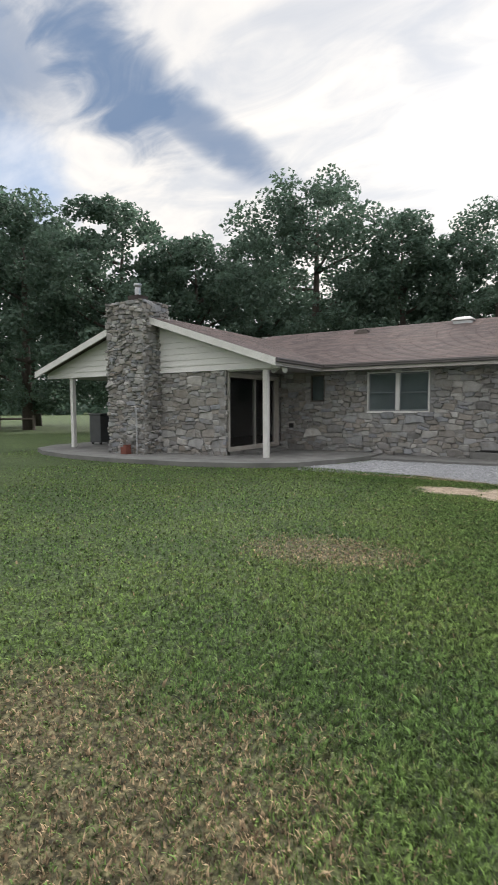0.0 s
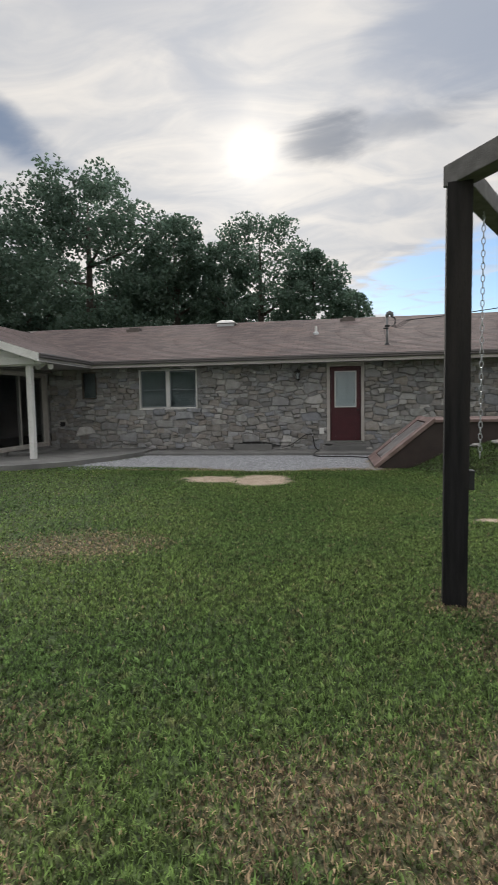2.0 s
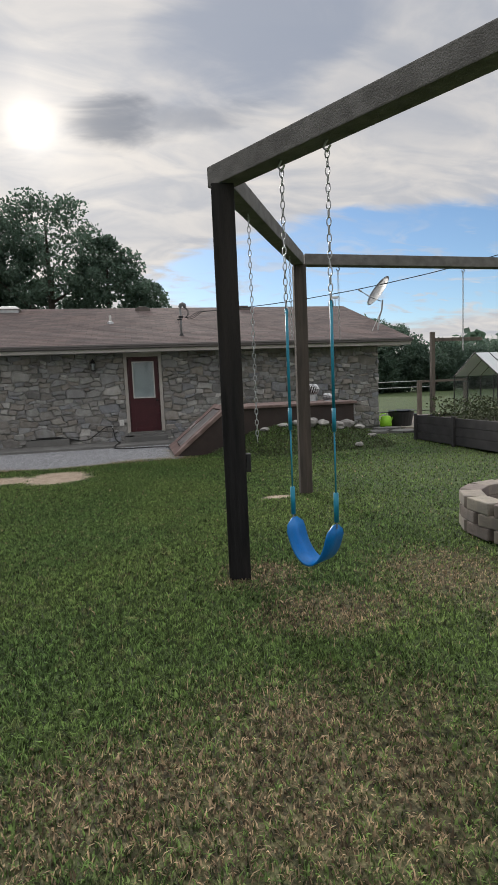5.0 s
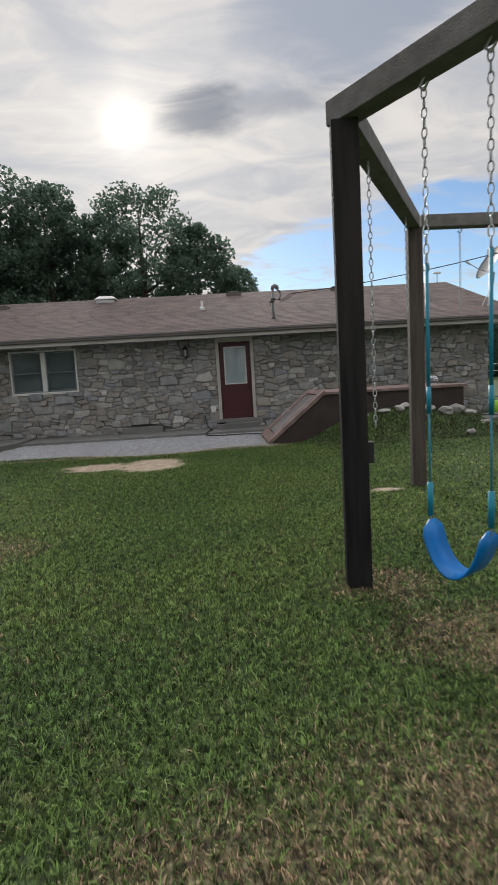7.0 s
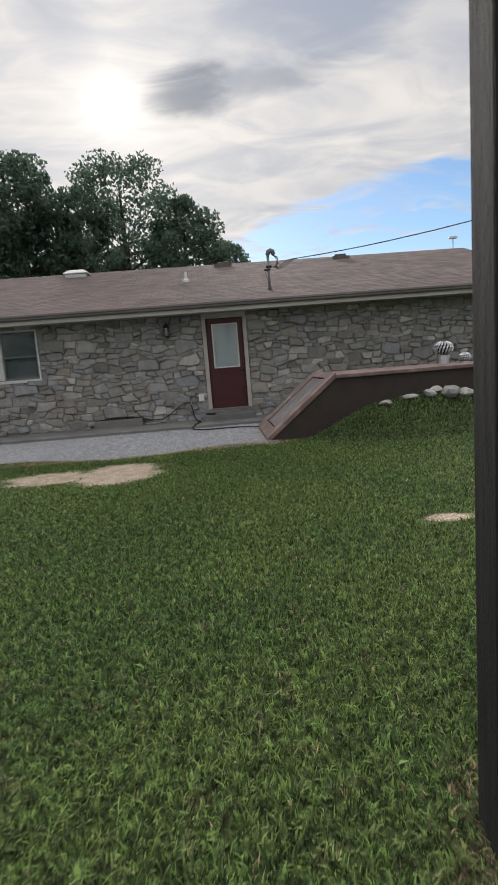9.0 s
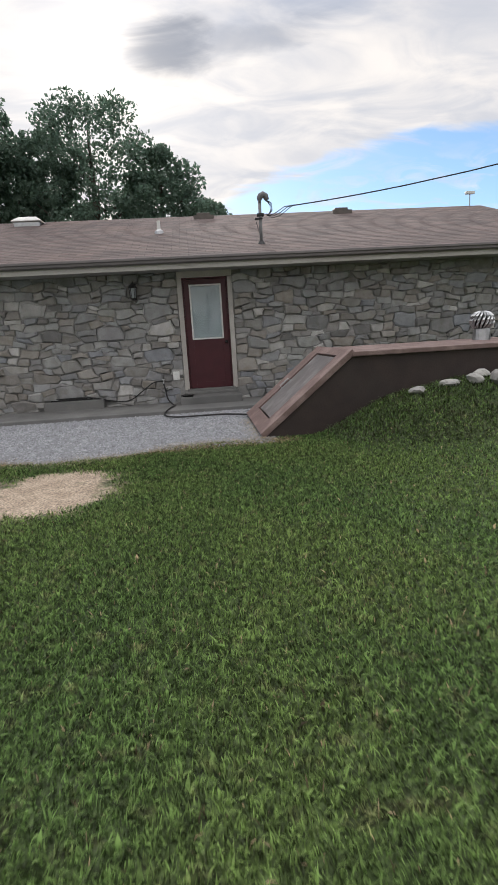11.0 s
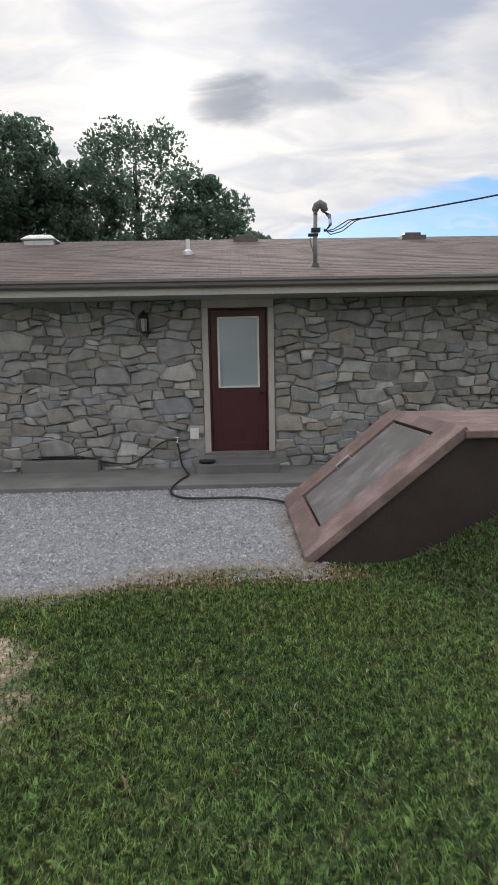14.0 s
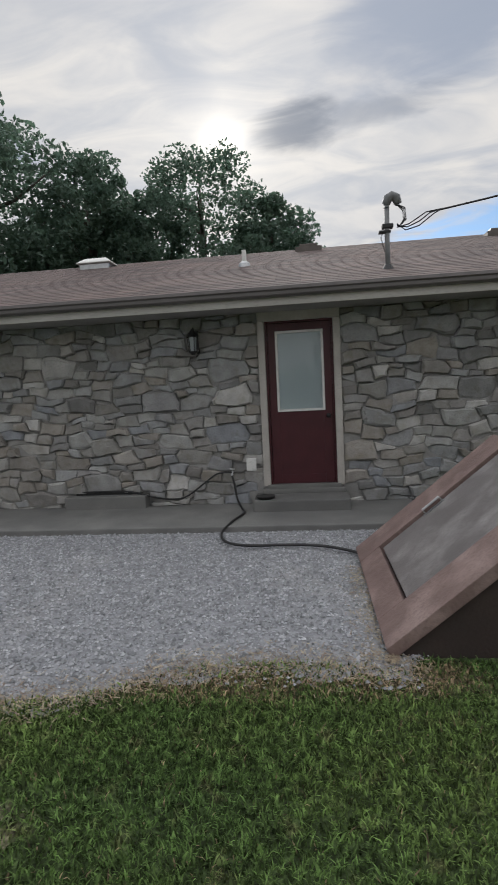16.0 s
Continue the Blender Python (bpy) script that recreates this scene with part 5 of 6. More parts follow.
# ---- on the cellar and its bank ----
def turbine_vent(x, y, z, r, stem, label):
    t = thing("turbine_vent", label, "roof vent", (x, y, z))
    bm = bmesh.new()
    tube(bm, [(0, 0, -0.01), (0, 0, stem)], [r * 0.8, r * 0.72], 16)
    part("collar", bm, M_STEEL, t)
    bm = bmesh.new()
    bmesh.ops.create_uvsphere(bm, u_segments=18, v_segments=9, radius=r * 0.86)
    bmesh.ops.transform(bm, matrix=Matrix.Translation((0, 0, stem + r * 0.72)) @ Matrix.Diagonal((1, 1, 0.85, 1)), verts=bm.verts)
    part("core", bm, M_DARK, t, "dark inner core", True)
    for k in range(16):
        a = 2 * math.pi * k / 16
        bm = bmesh.new()
        pts = []
        for i in range(7):
            b = -1.2 + 2.5 * i / 6
            q = a + 0.35 * math.sin(b)
            pts.append(((r * math.cos(b) * math.cos(q)), (r * math.cos(b) * math.sin(q)), stem + r * 0.72 + r * 0.85 * math.sin(b)))
        tube(bm, pts, [0.008, 0.014, 0.018, 0.02, 0.018, 0.014, 0.006], 4)
        part("vane", bm, M_STEEL, t)
    return t


turbine_vent(4.30, -2.6, HT + 0.01, 0.16, 0.16, "galvanised turbine vent on the cellar top")
turbine_vent(4.62, -2.75, HT + 0.01, 0.10, 0.02, "low galvanised vent on the cellar top")


def rock(x, y, s, flat, seed):
    rnd = random.Random(seed)
    bm = bmesh.new()
    bmesh.ops.create_icosphere(bm, subdivisions=2, radius=1.0)
    off = Vector((seed * 3.1, seed * 1.7, 0))
    for v in bm.verts:
        k = 1 + 0.45 * noise.noise(v.co * 1.1 + off) + 0.12 * noise.noise(v.co * 3 + off)
        v.co = Vector((v.co.x * s * k, v.co.y * s * 0.75 * k, max(v.co.z, -0.6) * s * flat * k))
    zz = float(lawn_height(np.array([x]), np.array([y]))[0])
    ob = part("rock", bm, M_ROCK)
    ob.matrix_world = pose(x, y, zz + s * flat * 0.35, 0, 0, rnd.uniform(0, 360))
    return tagged(ob, "rough pale fieldstone lying on the earth bank", "rock", "rocks on the bank")


for k, (x, y, s, f) in enumerate(((2.75, -3.95, 0.20, 0.35), (3.15, -3.95, 0.16, 0.4), (3.45, -4.0, 0.17, 0.6), (3.75, -4.05, 0.24, 0.75), (4.05, -3.95, 0.2, 0.55), (4.35, -4.05, 0.22, 0.65),
                                  (4.6, -3.95, 0.26, 0.6), (4.85, -4.0, 0.22, 0.4), (3.6, -3.85, 0.15, 0.7), (4.5, -4.75, 0.13, 0.6), (5.0, -4.3, 0.15, 0.4))):
    rock(x, y, s * 0.72, f, k + 1)


def weeds(n, x0, x1, y0, y1, hgt, seed, name, label):
    rg = np.random.RandomState(seed)
    x, y = rg.uniform(x0, x1, n), rg.uniform(y0, y1, n)
    hb = berm(x, y)
    ok = (hb > 0.04) & (y < YN - 0.03)
    x, y = x[ok], y[ok]
    n = len(x)
    z = lawn_height(x, y)
    a = rg.uniform(0, 6.283, n)
    h, w, bend = hgt * rg.uniform(0.3, 1.3, n), 0.0036 * rg.uniform(0.7, 1.6, n), rg.uniform(0.2, 1.5, n)
    dx, dy = np.cos(a), np.sin(a)
    base = np.stack([x, y, z - 0.01], 1)
    side = np.stack([-dy * w, dx * w, 0 * w], 1)
    mid = base + np.stack([dx * h * bend * 0.4, dy * h * bend * 0.4, h * 0.7], 1)
    tip = base + np.stack([dx * h * bend, dy * h * bend, h * 0.9], 1)
    tri = np.stack([base - side, base + side, mid + side * 1.4, base - side, mid + side * 1.4, mid - side * 1.4, mid - side * 1.4, mid + side * 1.4, tip], 1).reshape(-1, 3, 3)
    tagged(triangles(name, tri, M_WEED), label, "weeds", kind="stuff")


weeds(15000, 1.4, 6.4, -5.2, -3.7, 0.055, 41, "weeds", "rank green weeds on the earth bank")

# ---- yard past the cellar ----
tagged(part("yard_pad", prism(bmesh.new(), [(7.7, -0.9), (8.6, -1.4), (10.5, -0.9), (12.0, 3.6), (7.7, 4.2)], -0.05, 0.03), M_SAND), "pale sandy concrete pad beside the house corner", "pad", kind="structure")
for k, (x, y, r) in enumerate(((6.55, -1.5, 0.42), (7.15, -1.75, 0.45), (7.0, -1.1, 0.40))):
    bm = bmesh.new()
    rr = random.Random(50 + k)
    prism(bm, [(x + r * math.cos(a) * rr.uniform(0.85, 1.1), y + 0.75 * r * math.sin(a) * rr.uniform(0.85, 1.1)) for a in [i * 0.6283 for i in range(10)]], -0.02, 0.045 + 0.03 * (k == 2))
    tagged(part("paving_stone", bm, M_CONCRETE), "flat grey stepping slab by the house corner", "paving stone", "stepping slabs")
can = thing("watering_can", "lime green plastic watering can", "watering can", (7.28, -0.50, 0.05), 20)
bm = bmesh.new()
tube(bm, [(0, 0, 0), (0, 0, 0.03), (0, 0, 0.28), (0, 0, 0.31)], [0.16, 0.175, 0.15, 0.10], 18)
part("body", bm, M_LIME, can, smooth=True)
bm = bmesh.new()
tube(bm, [(0.14, 0, 0.08), (0.27, 0, 0.22), (0.40, 0, 0.36)], [0.035, 0.024, 0.018], 10)
tube(bm, [(0.39, 0, 0.35), (0.44, 0, 0.41)], [0.018, 0.05], 10)
part("spout", bm, M_LIME, can)
bm = bmesh.new()
tube(bm, spline([(-0.13, 0, 0.08), (-0.27, 0, 0.22), (-0.18, 0, 0.38), (0.02, 0, 0.36)]), 0.014, 8)
part("handle", bm, M_LIME, can)
tub = thing("black_tub", "black rubber stock tub beside the watering can", "tub", (7.88, -0.30, 0.03))
bm = bmesh.new()
tube(bm, [(0, 0, 0), (0, 0, 0.42), (0, 0, 0.46), (0, 0, 0.42), (0, 0, 0.05)], [0.30, 0.38, 0.40, 0.34, 0.27], 22)
part("tub", bm, M_RUBBER, tub)
hose2 = thing("garden_hose", "dark green garden hose curled on the slabs", "hose")
bm = bmesh.new()
tube(bm, spline([(8.3, -0.9, 0.05), (8.7, -1.2, 0.03), (8.4, -1.9, 0.02), (7.6, -2.1, 0.02), (6.9, -2.2, 0.03)]), 0.018, 8)
part("hose", bm, M_RUBBER, hose2, smooth=True)

planter = thing("raised_bed", "dark weathered board raised garden bed", "raised bed", (6.45, -6.6, 0))
for k in range(3):
    z0 = 0.01 + 0.185 * k
    part("board", boxed(0, 0.05, 0, 3.0, z0, z0 + 0.18, 0.008), M_PLANTER, planter)
    part("board", boxed(0.055, 2.4, 2.95, 3.0, z0, z0 + 0.18, 0.008), M_PLANTER, planter)
    part("board", boxed(0.055, 2.4, 0, 0.05, z0, z0 + 0.18, 0.008), M_PLANTER, planter)
    part("board", boxed(2.405, 2.455, 0, 3.0, z0, z0 + 0.18, 0.008), M_PLANTER, planter)
for sy in (0.0, 1.47, 2.93):
    part("stake", boxed(-0.06, -0.003, sy, sy + 0.07, -0.1, 0.60, 0.006), M_PLANTER, planter)
part("soil", boxed(0.052, 2.40, 0.052, 2.945, 0.05, 0.50), M_BARK, planter, "dark soil")
rg = np.random.RandomState(5)
n = 5000
cx, cy = rg.uniform(6.6, 8.8, 60), rg.uniform(-6.4, -3.8, 60)
ch = rg.uniform(0.12, 0.42, 60)
k = rg.randint(0, 60, n)
c = np.stack([cx[k] + rg.normal(0, 0.10, n), cy[k] + rg.normal(0, 0.10, n), 0.50 + ch[k] * rg.uniform(0, 1.2, n)], 1)
u = rg.normal(size=(n, 3))
u /= np.linalg.norm(u, axis=1, keepdims=True)
v = np.cross(u, rg.normal(size=(n, 3)))
v /= np.linalg.norm(v, axis=1, keepdims=True)
tri = np.stack([c - u * 0.035, c + v * 0.018, c + u * 0.035, c - u * 0.035, c + u * 0.035, c - v * 0.018], 1).reshape(-1, 3, 3)
tagged(triangles("bed_plants", tri, M_WEED), "leafy green plants growing in the raised bed", "plants", kind="stuff")
clothes = thing("clothesline_post", "tall grey timber post with a short crossarm", "post", (6.98, -3.45, 0))
part("post", boxed(-0.045, 0.045, -0.045, 0.045, -0.2, 2.46, 0.008), M_OLDWOOD, clothes)
part("crossarm", boxed(0.057, 1.3, -0.03, 0.03, 2.24, 2.32, 0.006), M_OLDWOOD, clothes)

gate = thing("garden_gate", "weathered timber gate frame at the garden", "gate", (10.85, 3.7, 0))
part("post", boxed(-0.07, 0.07, -0.07, 0.07, -0.2, 1.25, 0.01), M_OLDWOOD, gate)
part("post", boxed(1.95, 2.09, -0.07, 0.07, -0.2, 1.2, 0.01), M_OLDWOOD, gate)
part("rail", boxed(-0.07, 2.09, -0.045, 0.045, 1.252, 1.34, 0.01), M_OLDWOOD, gate)
pen = thing("pipe_gate", "thin metal tube farm gate beside the house", "gate", (8.0, 4.6, 0))
for zz in (0.12, 1.08, 1.32):
    bm = bmesh.new()
    tube(bm, [(0, 0, zz), (3.9, 0, zz)], 0.016, 8)
    part("rail", bm, M_STEEL if zz > 1 else M_DARK, pen)
for xx in (0.0, 3.9):
    part("post", boxed(xx - 0.035, xx + 0.035, -0.035, 0.035, -0.2, 1.36, 0.006), M_DARK, pen)

green = thing("greenhouse", "small greenhouse with clear panels and black frame", "greenhouse", (10.95, -0.6, 0))
GW, GD, GE, GR = 2.6, 2.2, 1.42, 2.15
for k in range(6):
    x = GW * k / 5
    part("upright", boxed(x - 0.018, x + 0.018, -0.018, 0.018, 0, GE, 0.003), M_DARK, green)
    part("upright", boxed(x - 0.018, x + 0.018, GD - 0.018, GD + 0.018, 0, GE, 0.003), M_DARK, green)
    if k < 5:
        part("panel", boxed(x + 0.02, x + GW / 5 - 0.02, -0.004, 0.004, 0.05, GE - 0.02), M_GLASS, green)
        for s in (0, 1):
            bm = bmesh.new()
            y0, y1 = (0.0, GD / 2) if s == 0 else (GD, GD / 2)
            for (yy, zz) in ((y0, GE), (y1, GR)):
                for xx in (x + 0.016, x + GW / 5 - 0.016):
                    for dz in (0, 0.008):
                        bm.verts.new((xx, yy, zz + dz))
            q = list(bm.verts)
            for f in ((0, 2, 6, 4), (1, 5, 7, 3), (0, 1, 3, 2), (4, 6, 7, 5), (0, 4, 5, 1), (2, 3, 7, 6)):
                bm.faces.new([q[i] for i in f])
            bmesh.ops.recalc_face_normals(bm, faces=bm.faces)
            part("roof_panel", bm, M_SHEET, green, "pale translucent roof sheet")
    bm = bmesh.new()
    tube(bm, [(x, 0, GE + 0.01), (x, GD / 2, GR + 0.01), (x, GD, GE + 0.01)], 0.016, 6)
    part("rafter", bm, M_DARK, green)
part("plate", boxed(-0.02, GW + 0.02, -0.022, 0.022, GE - 0.02, GE + 0.02), M_DARK, green)
part("panel", boxed(-0.004, 0.004, 0.02, GD - 0.02, 0.05, GE - 0.03), M_GLASS, green)

# ---- satellite dish ----
dish = thing("satellite_dish", "grey satellite dish on an angled roof mast", "satellite dish", (7.50, 0.35, roof_z(0.35)))
bm = bmesh.new()
tube(bm, [(0, 0, -0.02), (0.05, 0, 0.35), (0.14, 0, 0.62), (0.17, 0, 0.90)], 0.024, 10)
part("mast", bm, M_DISH, dish)
bm = bmesh.new()
tube(bm, [(-0.22, -0.05, -0.04), (0.12, 0, 0.58)], 0.010, 6)
part("strut", bm, M_DISH, dish)
bm = bmesh.new()
rings = []
for i in range(7):
    r = 0.46 * i / 6
    rings.append([bm.verts.new((r * math.cos(a), r * 1.1 * math.sin(a), 0.45 * r * r)) for a in [2 * math.pi * k / 28 for k in range(28)]] if i else [bm.verts.new((0, 0, 0))])
for k in range(28):
    bm.faces.new((rings[0][0], rings[1][k], rings[1][(k + 1) % 28]))
for a, b in zip(rings[1:], rings[2:]):
    for k in range(28):
        bm.faces.new((a[k], b[k], b[(k + 1) % 28], a[(k + 1) % 28]))
bmesh.ops.solidify(bm, geom=bm.faces[:], thickness=0.012)
facing = Vector((-0.80, -0.02, 0.52)).to_track_quat("Z", "Y").to_matrix().to_4x4()
bmesh.ops.transform(bm, matrix=Matrix.Translation((0.10, 0, 1.12)) @ facing, verts=bm.verts)
part("reflector", bm, M_DISH, dish, "shallow grey reflector", True)
bm = bmesh.new()
tube(bm, [(0.12, 0, 0.86), (-0.20, 0.08, 1.0), (-0.48, 0.16, 1.20)], 0.014, 8)
tube(bm, [(-0.44, 0.15, 1.17), (-0.54, 0.18, 1.25)], 0.03, 8)
part("feed_arm", bm, M_DISH, dish)
antenna = thing("roof_sensor", "small white sensor on a thin stalk at the ridge", "sensor", (7.7, 4.2, roof_z(4.2)))
bm = bmesh.new()
tube(bm, [(0, 0, -0.02), (0, 0, 0.30)], 0.014, 6)
part("stalk", bm, M_DISH, antenna)
part("head", boxed(-0.12, 0.12, -0.05, 0.05, 0.30, 0.37, 0.01), M_WHITE, antenna)
pb = thing("post_switch_box", "small black box fixed to the swing post", "box", (0.787, -10.87, 0.77), -9)
part("box", boxed(0.0785, 0.115, -0.04, 0.04, 0, 0.13, 0.006), M_RUBBER, pb)


# ---- fire pit in the middle of the swings ----
M_BLOCK = mat("tan_wall_block", (0.27, 0.235, 0.20), (0.20, 0.175, 0.155), 0.9, 7, 0.6, 50, jitter=0.25, stain=(0.15, 0.14, 0.13), stain_scale=3)
pit = thing("fire_pit", "round fire pit of tan concrete wall blocks", "fire pit", (3.72, -10.6, -0.02))
bm = bmesh.new()
box(bm, -0.145, 0.145, -0.10, 0.10, 0.0, 0.108, 0.012)
me = bpy.data.meshes.new("block")
bm.to_mesh(me)
bm.free()
me.materials.append(M_BLOCK)
for course in range(3):
    for k in range(14):
        a = 2 * math.pi * (k + 0.5 * (course % 2)) / 14
        ob = new("block", me)
        ob.parent = pit
        ob.matrix_local = pose(0.66 * math.cos(a), 0.66 * math.sin(a), 0.111 * course, 0, 0, math.degrees(a) + 90)
part("ash", boxed(-0.42, 0.42, -0.42, 0.42, -0.02, 0.05, 0.02), M_GREY, pit, "grey ash bed")

for args in TREES:
    tree(*args)

# ---- stones of the walls ----
HOLES = [(DOOR[0] - 0.05, DOOR[1] + 0.045, 0.0, 2.6), WIN, WIN_S, (-2.72, -1.6, 0.0, 0.24), (-0.2, 0.93, 0, 0.2)]
build_stones(rubble(WALL_W + 0.02, X_WALL, 0.05, TOP + 0.02, HOLES, 3), lambda a, z, d: (a, 0.03 - d, z), wall_front, lambda a: -2.0 < a < 2.3, 11, 0.065)
build_stones(rubble(CORE_W, WALL_W, 0.05, TOP - 0.03, [(-11.93, -10.57, 0, 3)], 5), lambda a, z, d: (a, -2.97 - d, z), wall_gable, lambda a: False, 12, 0.065)
build_stones(rubble(-11.95, -10.55, 0.05, 4.36, [], 6, 0.055, 1.9), lambda a, z, d: (a, -3.67 - d, z), chimney, lambda a: True, 13, 0.085)
build_stones(rubble(-3.7, -2.6, 0.05, 4.36, [(-2.93, 0, 0, 3.2)], 7, 0.055, 1.9), lambda a, z, d: (-10.58 + d, a, z), chimney, lambda a: False, 14, 0.075)
build_stones(rubble(-3.0, 0.0, 0.05, TOP, [(SLIDER[0] - 0.02, SLIDER[1] + 0.02, 0, 2.34)], 8), lambda a, z, d: (WALL_W - 0.03 + d, a, z), wall_slider, lambda a: False, 15)


# ---- grass and gravel ----
def grass(n, mid_x, wide, y0, y1, hgt, wid, seed):
    """Blades that thin out to both sides of the line walked."""
    rg = np.random.RandomState(seed)
    x, y = mid_x + wide * rg.normal(size=n), rg.uniform(y0, y1, n)
    ok = ~inside(x, y, GRAVEL_EDGE) & ~inside(x, y, PATIO)
    ok &= ~((x > X0 - 0.05) & (x < X2 + 0.1) & (y > YN - 0.04) & (y < YF + 0.05)) & ~((y > -1.2) & (x > -5.1) & (x < 1.8)) & (np.abs(x) < 16)
    ok &= rg.uniform(0, 1, n) > patch(x, y, BARE) * 1.1
    ok &= rg.uniform(0, 1, n) > patch(x, y, DRY) * 0.12
    x, y = x[ok], y[ok]
    n = len(x)
    z = lawn_height(x, y)
    a, bend = rg.uniform(0, 6.283, n), rg.uniform(0.2, 1.6, n)
    h, w = hgt * rg.uniform(0.45, 1.35, n), wid * rg.uniform(0.7, 1.3, n)
    h = h * (1 - 0.25 * patch(x, y, DRY)) * (1 + 0.7 * np.clip(berm(x, y) * 3, 0, 1))
    dx, dy = np.cos(a), np.sin(a)
    p0 = np.stack([x - dy * w, y + dx * w, z - 0.004], 1)
    p1 = np.stack([x + dy * w, y - dx * w, z - 0.004], 1)
    m0 = np.stack([x + dx * h * bend * 0.35 - dy * w * 0.8, y + dy * h * bend * 0.35 + dx * w * 0.8, z + h * 0.6], 1)
    m1 = np.stack([x + dx * h * bend * 0.35 + dy * w * 0.8, y + dy * h * bend * 0.35 - dx * w * 0.8, z + h * 0.6], 1)
    tip = np.stack([x + dx * h * bend, y + dy * h * bend, z + h * 0.95], 1)
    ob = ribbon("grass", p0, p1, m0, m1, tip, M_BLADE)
    return tagged(ob, "short mown grass blades with dry stems", "grass", kind="stuff")


def ribbon(name, p0, p1, m0, m1, tip, material):
    n = len(p0)
    co = np.stack([p0, p1, m1, m0, tip], 1).reshape(-1, 3).astype(np.float32)
    base = np.arange(n, dtype=np.int32)[:, None] * 5
    loops = (base + np.array([[0, 1, 2, 3, 3, 2, 4]], dtype=np.int32)).ravel()
    me = bpy.data.meshes.new(name)
    me.vertices.add(n * 5)
    me.vertices.foreach_set("co", co.ravel())
    me.loops.add(n * 7)
    me.loops.foreach_set("vertex_index", loops)
    me.polygons.add(n * 2)
    st = (np.arange(n, dtype=np.int32)[:, None] * 7 + np.array([[0, 4]], dtype=np.int32)).ravel()
    me.polygons.foreach_set("loop_start", st)
    me.update(calc_edges=True)
    me.materials.append(material)
    return new(name, me)


grass(500000, 0.0, 1.6, -14.3, -3.2, 0.024, 0.0027, 21)
grass(150000, -1.0, 4.2, -14.0, -2.0, 0.024, 0.0043, 23)
grass(70000, -2.0, 9.0, -13.0, -1.5, 0.028, 0.0085, 24)
grass(42000, -1.6, 1.9, -4.7, -3.35, 0.034, 0.0034, 25)


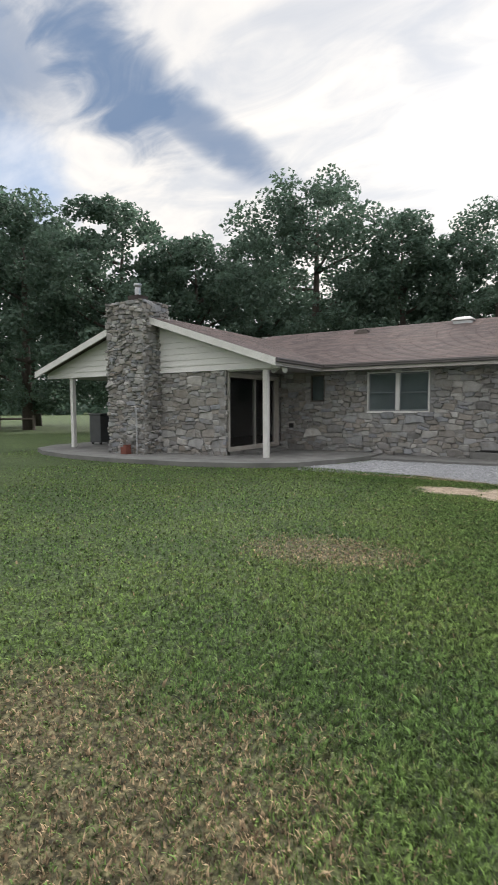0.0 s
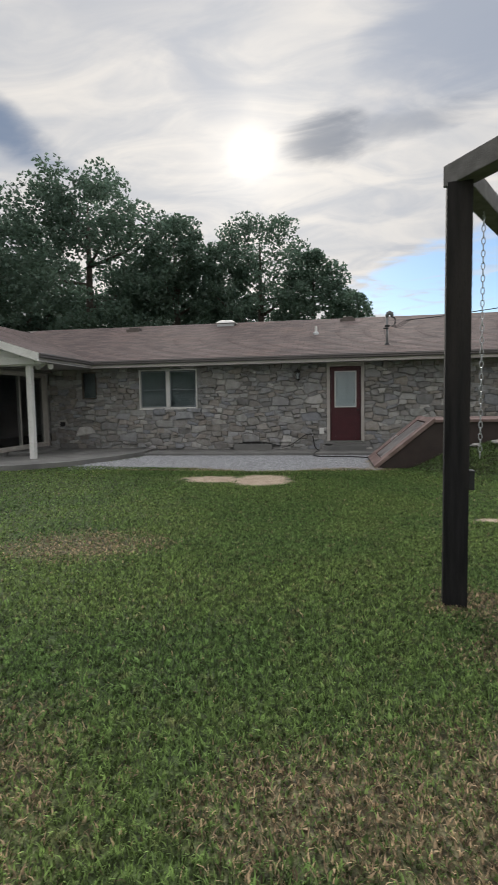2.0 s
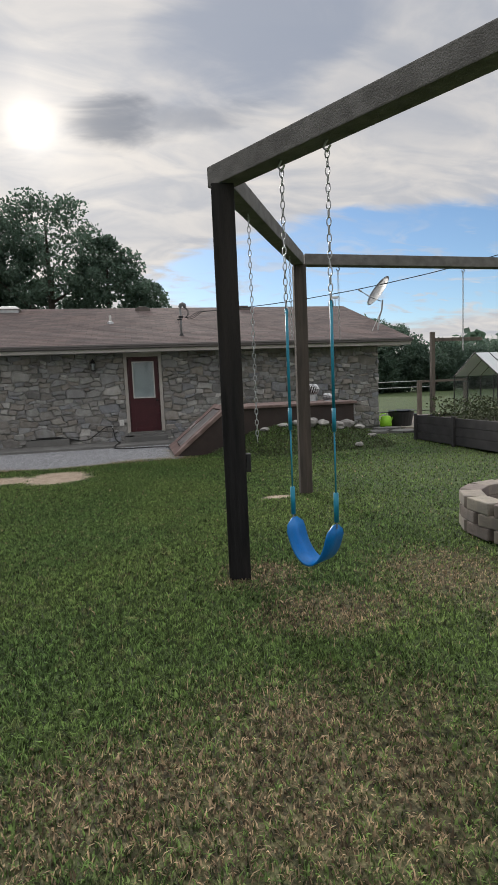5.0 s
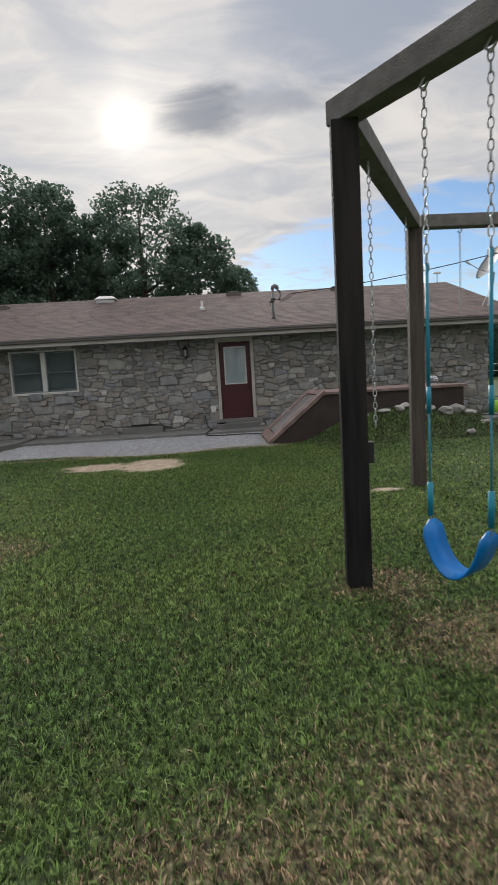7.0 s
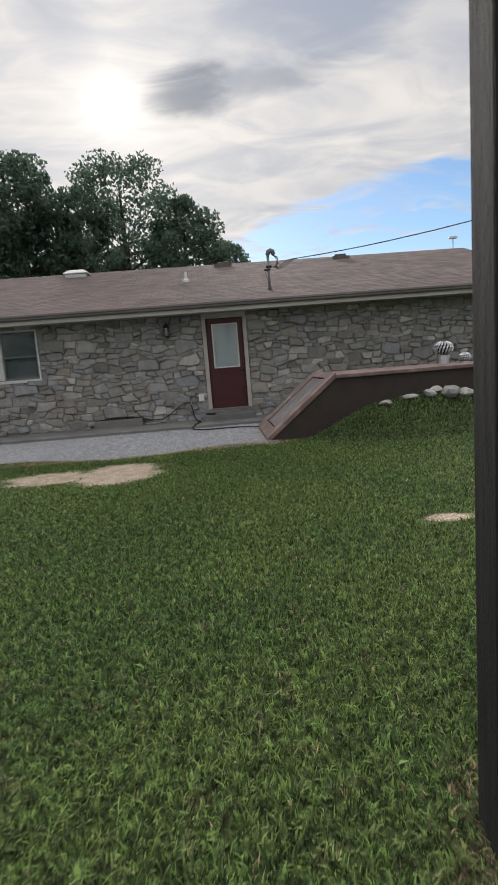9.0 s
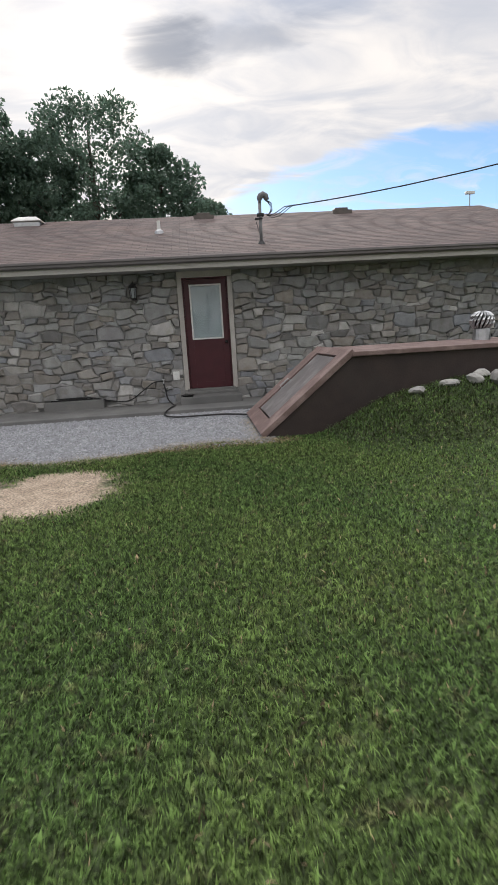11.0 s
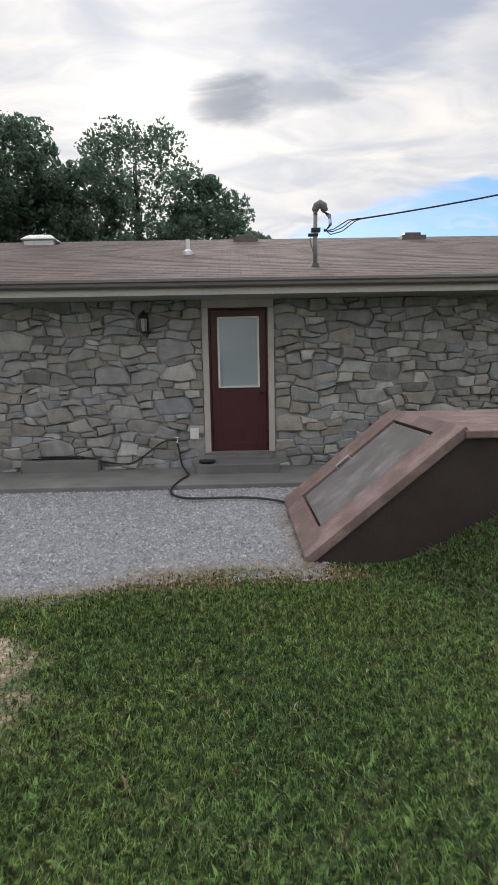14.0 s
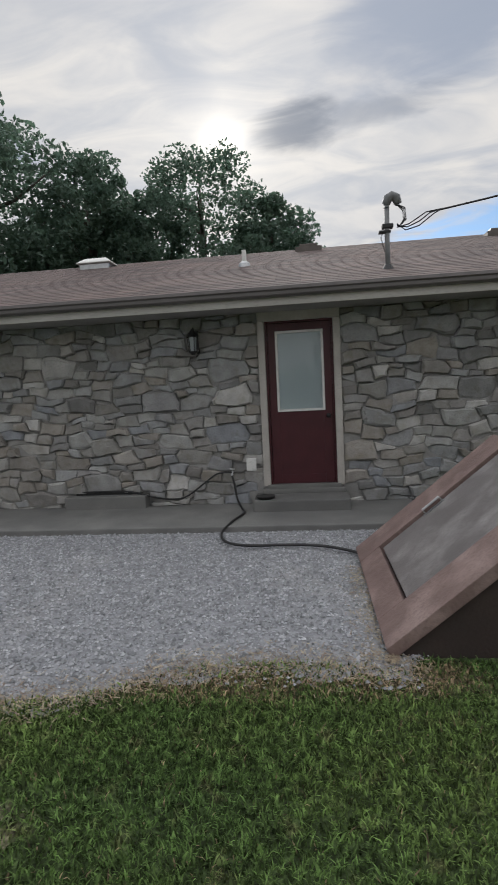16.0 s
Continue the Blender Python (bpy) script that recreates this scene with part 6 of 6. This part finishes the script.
def gravel_bed():
    front = sorted(p for p in GRAVEL_EDGE if p[1] < -3.2 and p[0] < 1.0)
    verts, faces = [], []
    xs_ = np.arange(-5.7, 1.55, 0.05)
    for k, x in enumerate(xs_):
        y = float(np.interp(x, [p[0] for p in front], [p[1] for p in front])) + 0.16 * noise.noise((x * 3, 0, 0)) + 0.06 * noise.noise((x * 14, 0, 3)) - 0.09
        y = max(y, YN + 0.06) if x > X0 + 0.05 else y
        back = -1.16 if x > -4.95 else -2.2
        for f in range(5):
            verts.append((float(x), y + (back - y) * f / 4, -0.008))
        if k:
            for f in range(4):
                n = 5 * (k - 1) + f
                faces.append((n, n + 5, n + 6, n + 1))
    tagged(raw("gravel_bed", verts, faces, M_GRAVEL), "pale grey gravel strip in front of the door", "gravel", kind="structure")
    rg = np.random.RandomState(31)
    n = 62000
    x, y = rg.uniform(-5.8, 1.7, n), rg.uniform(-4.45, -1.15, n)
    ok = inside(x, y, GRAVEL_EDGE) | ((rg.uniform(0, 1, n) < 0.25) & (y < -3.3) & (y > -4.05) & (x < 1.0))
    x, y = x[ok], y[ok]
    n = len(x)
    s = rg.uniform(0.005, 0.012, n) * rg.choice([0.7, 1.0, 1.0, 1.5], n)
    oct_ = np.array([[1, 0, 0], [0, 1, 0], [-1, 0, 0], [0, -1, 0], [0, 0, 1.0], [0, 0, -0.6]])
    sc = s[:, None, None] * rg.uniform(0.6, 1.3, (n, 6, 1))
    an = rg.uniform(0, 6.28, n)
    ca, sa = np.cos(an)[:, None], np.sin(an)[:, None]
    v = oct_[None] * sc
    vx, vy = v[..., 0] * ca - v[..., 1] * sa, v[..., 0] * sa + v[..., 1] * ca
    co = np.stack([vx + x[:, None], vy + y[:, None], v[..., 2] - 0.008 + s[:, None] * 0.3], 2)
    F = np.array([[0, 1, 4], [1, 2, 4], [2, 3, 4], [3, 0, 4]])
    tri = co[:, F].reshape(-1, 3, 3)
    nn = n
    me = bpy.data.meshes.new("gravel")
    me.from_pydata(co[:, :5].reshape(-1, 3).tolist(), [], (np.arange(nn)[:, None, None] * 5 + F[None]).reshape(-1, 3).tolist())
    me.materials.append(M_PEBBLE)
    tagged(new("gravel", me), "loose pale limestone gravel", "gravel", kind="stuff")


gravel_bed()


# ---- dry litter where gravel and grass meet ----
M_STRAW = mat("dry_straw", (0.36, 0.295, 0.21), (0.22, 0.175, 0.125), 0.8, 6, 0, 30, jitter=0.35, island=True)


def litter(n, seed):
    """Dry stems and leaf scraps lying along the gravel's edge and at the cellar's foot."""
    rg = np.random.RandomState(seed)
    front = sorted(p for p in GRAVEL_EDGE if p[1] < -3.2 and p[0] < 1.0)
    x = rg.uniform(-3.2, 1.05, n)
    y = np.interp(x, [p[0] for p in front], [p[1] for p in front]) + rg.normal(-0.02, 0.10, n)
    m = n // 6
    y[:m] = rg.uniform(-3.75, -2.3, m)
    x[:m] = 0.90 - np.abs(rg.normal(0, 0.09, m))
    y = np.where((x > 0.86) & (y > YN), YN - 0.06, y)
    z = np.maximum(lawn_height(x, y), -0.008) + rg.uniform(0.004, 0.02, n)
    a, h, w = rg.uniform(0, 6.283, n), rg.uniform(0.015, 0.055, n), rg.uniform(0.0010, 0.0030, n)
    dx, dy = np.cos(a), np.sin(a)
    lift = rg.uniform(-0.003, 0.012, n)

    def along(f, side, up):
        return np.stack([x + dx * h * f - dy * w * side, y + dy * h * f + dx * w * side, z + up], 1)

    ob = ribbon("straw_litter", along(0, 1, 0), along(0, -1, 0), along(0.6, 0.9, lift), along(0.6, -0.9, lift), along(1, 0, lift * 0.5), M_STRAW)
    tagged(ob, "dry straw and leaf scraps along the gravel edge", "litter", kind="stuff")


litter(5500, 61)
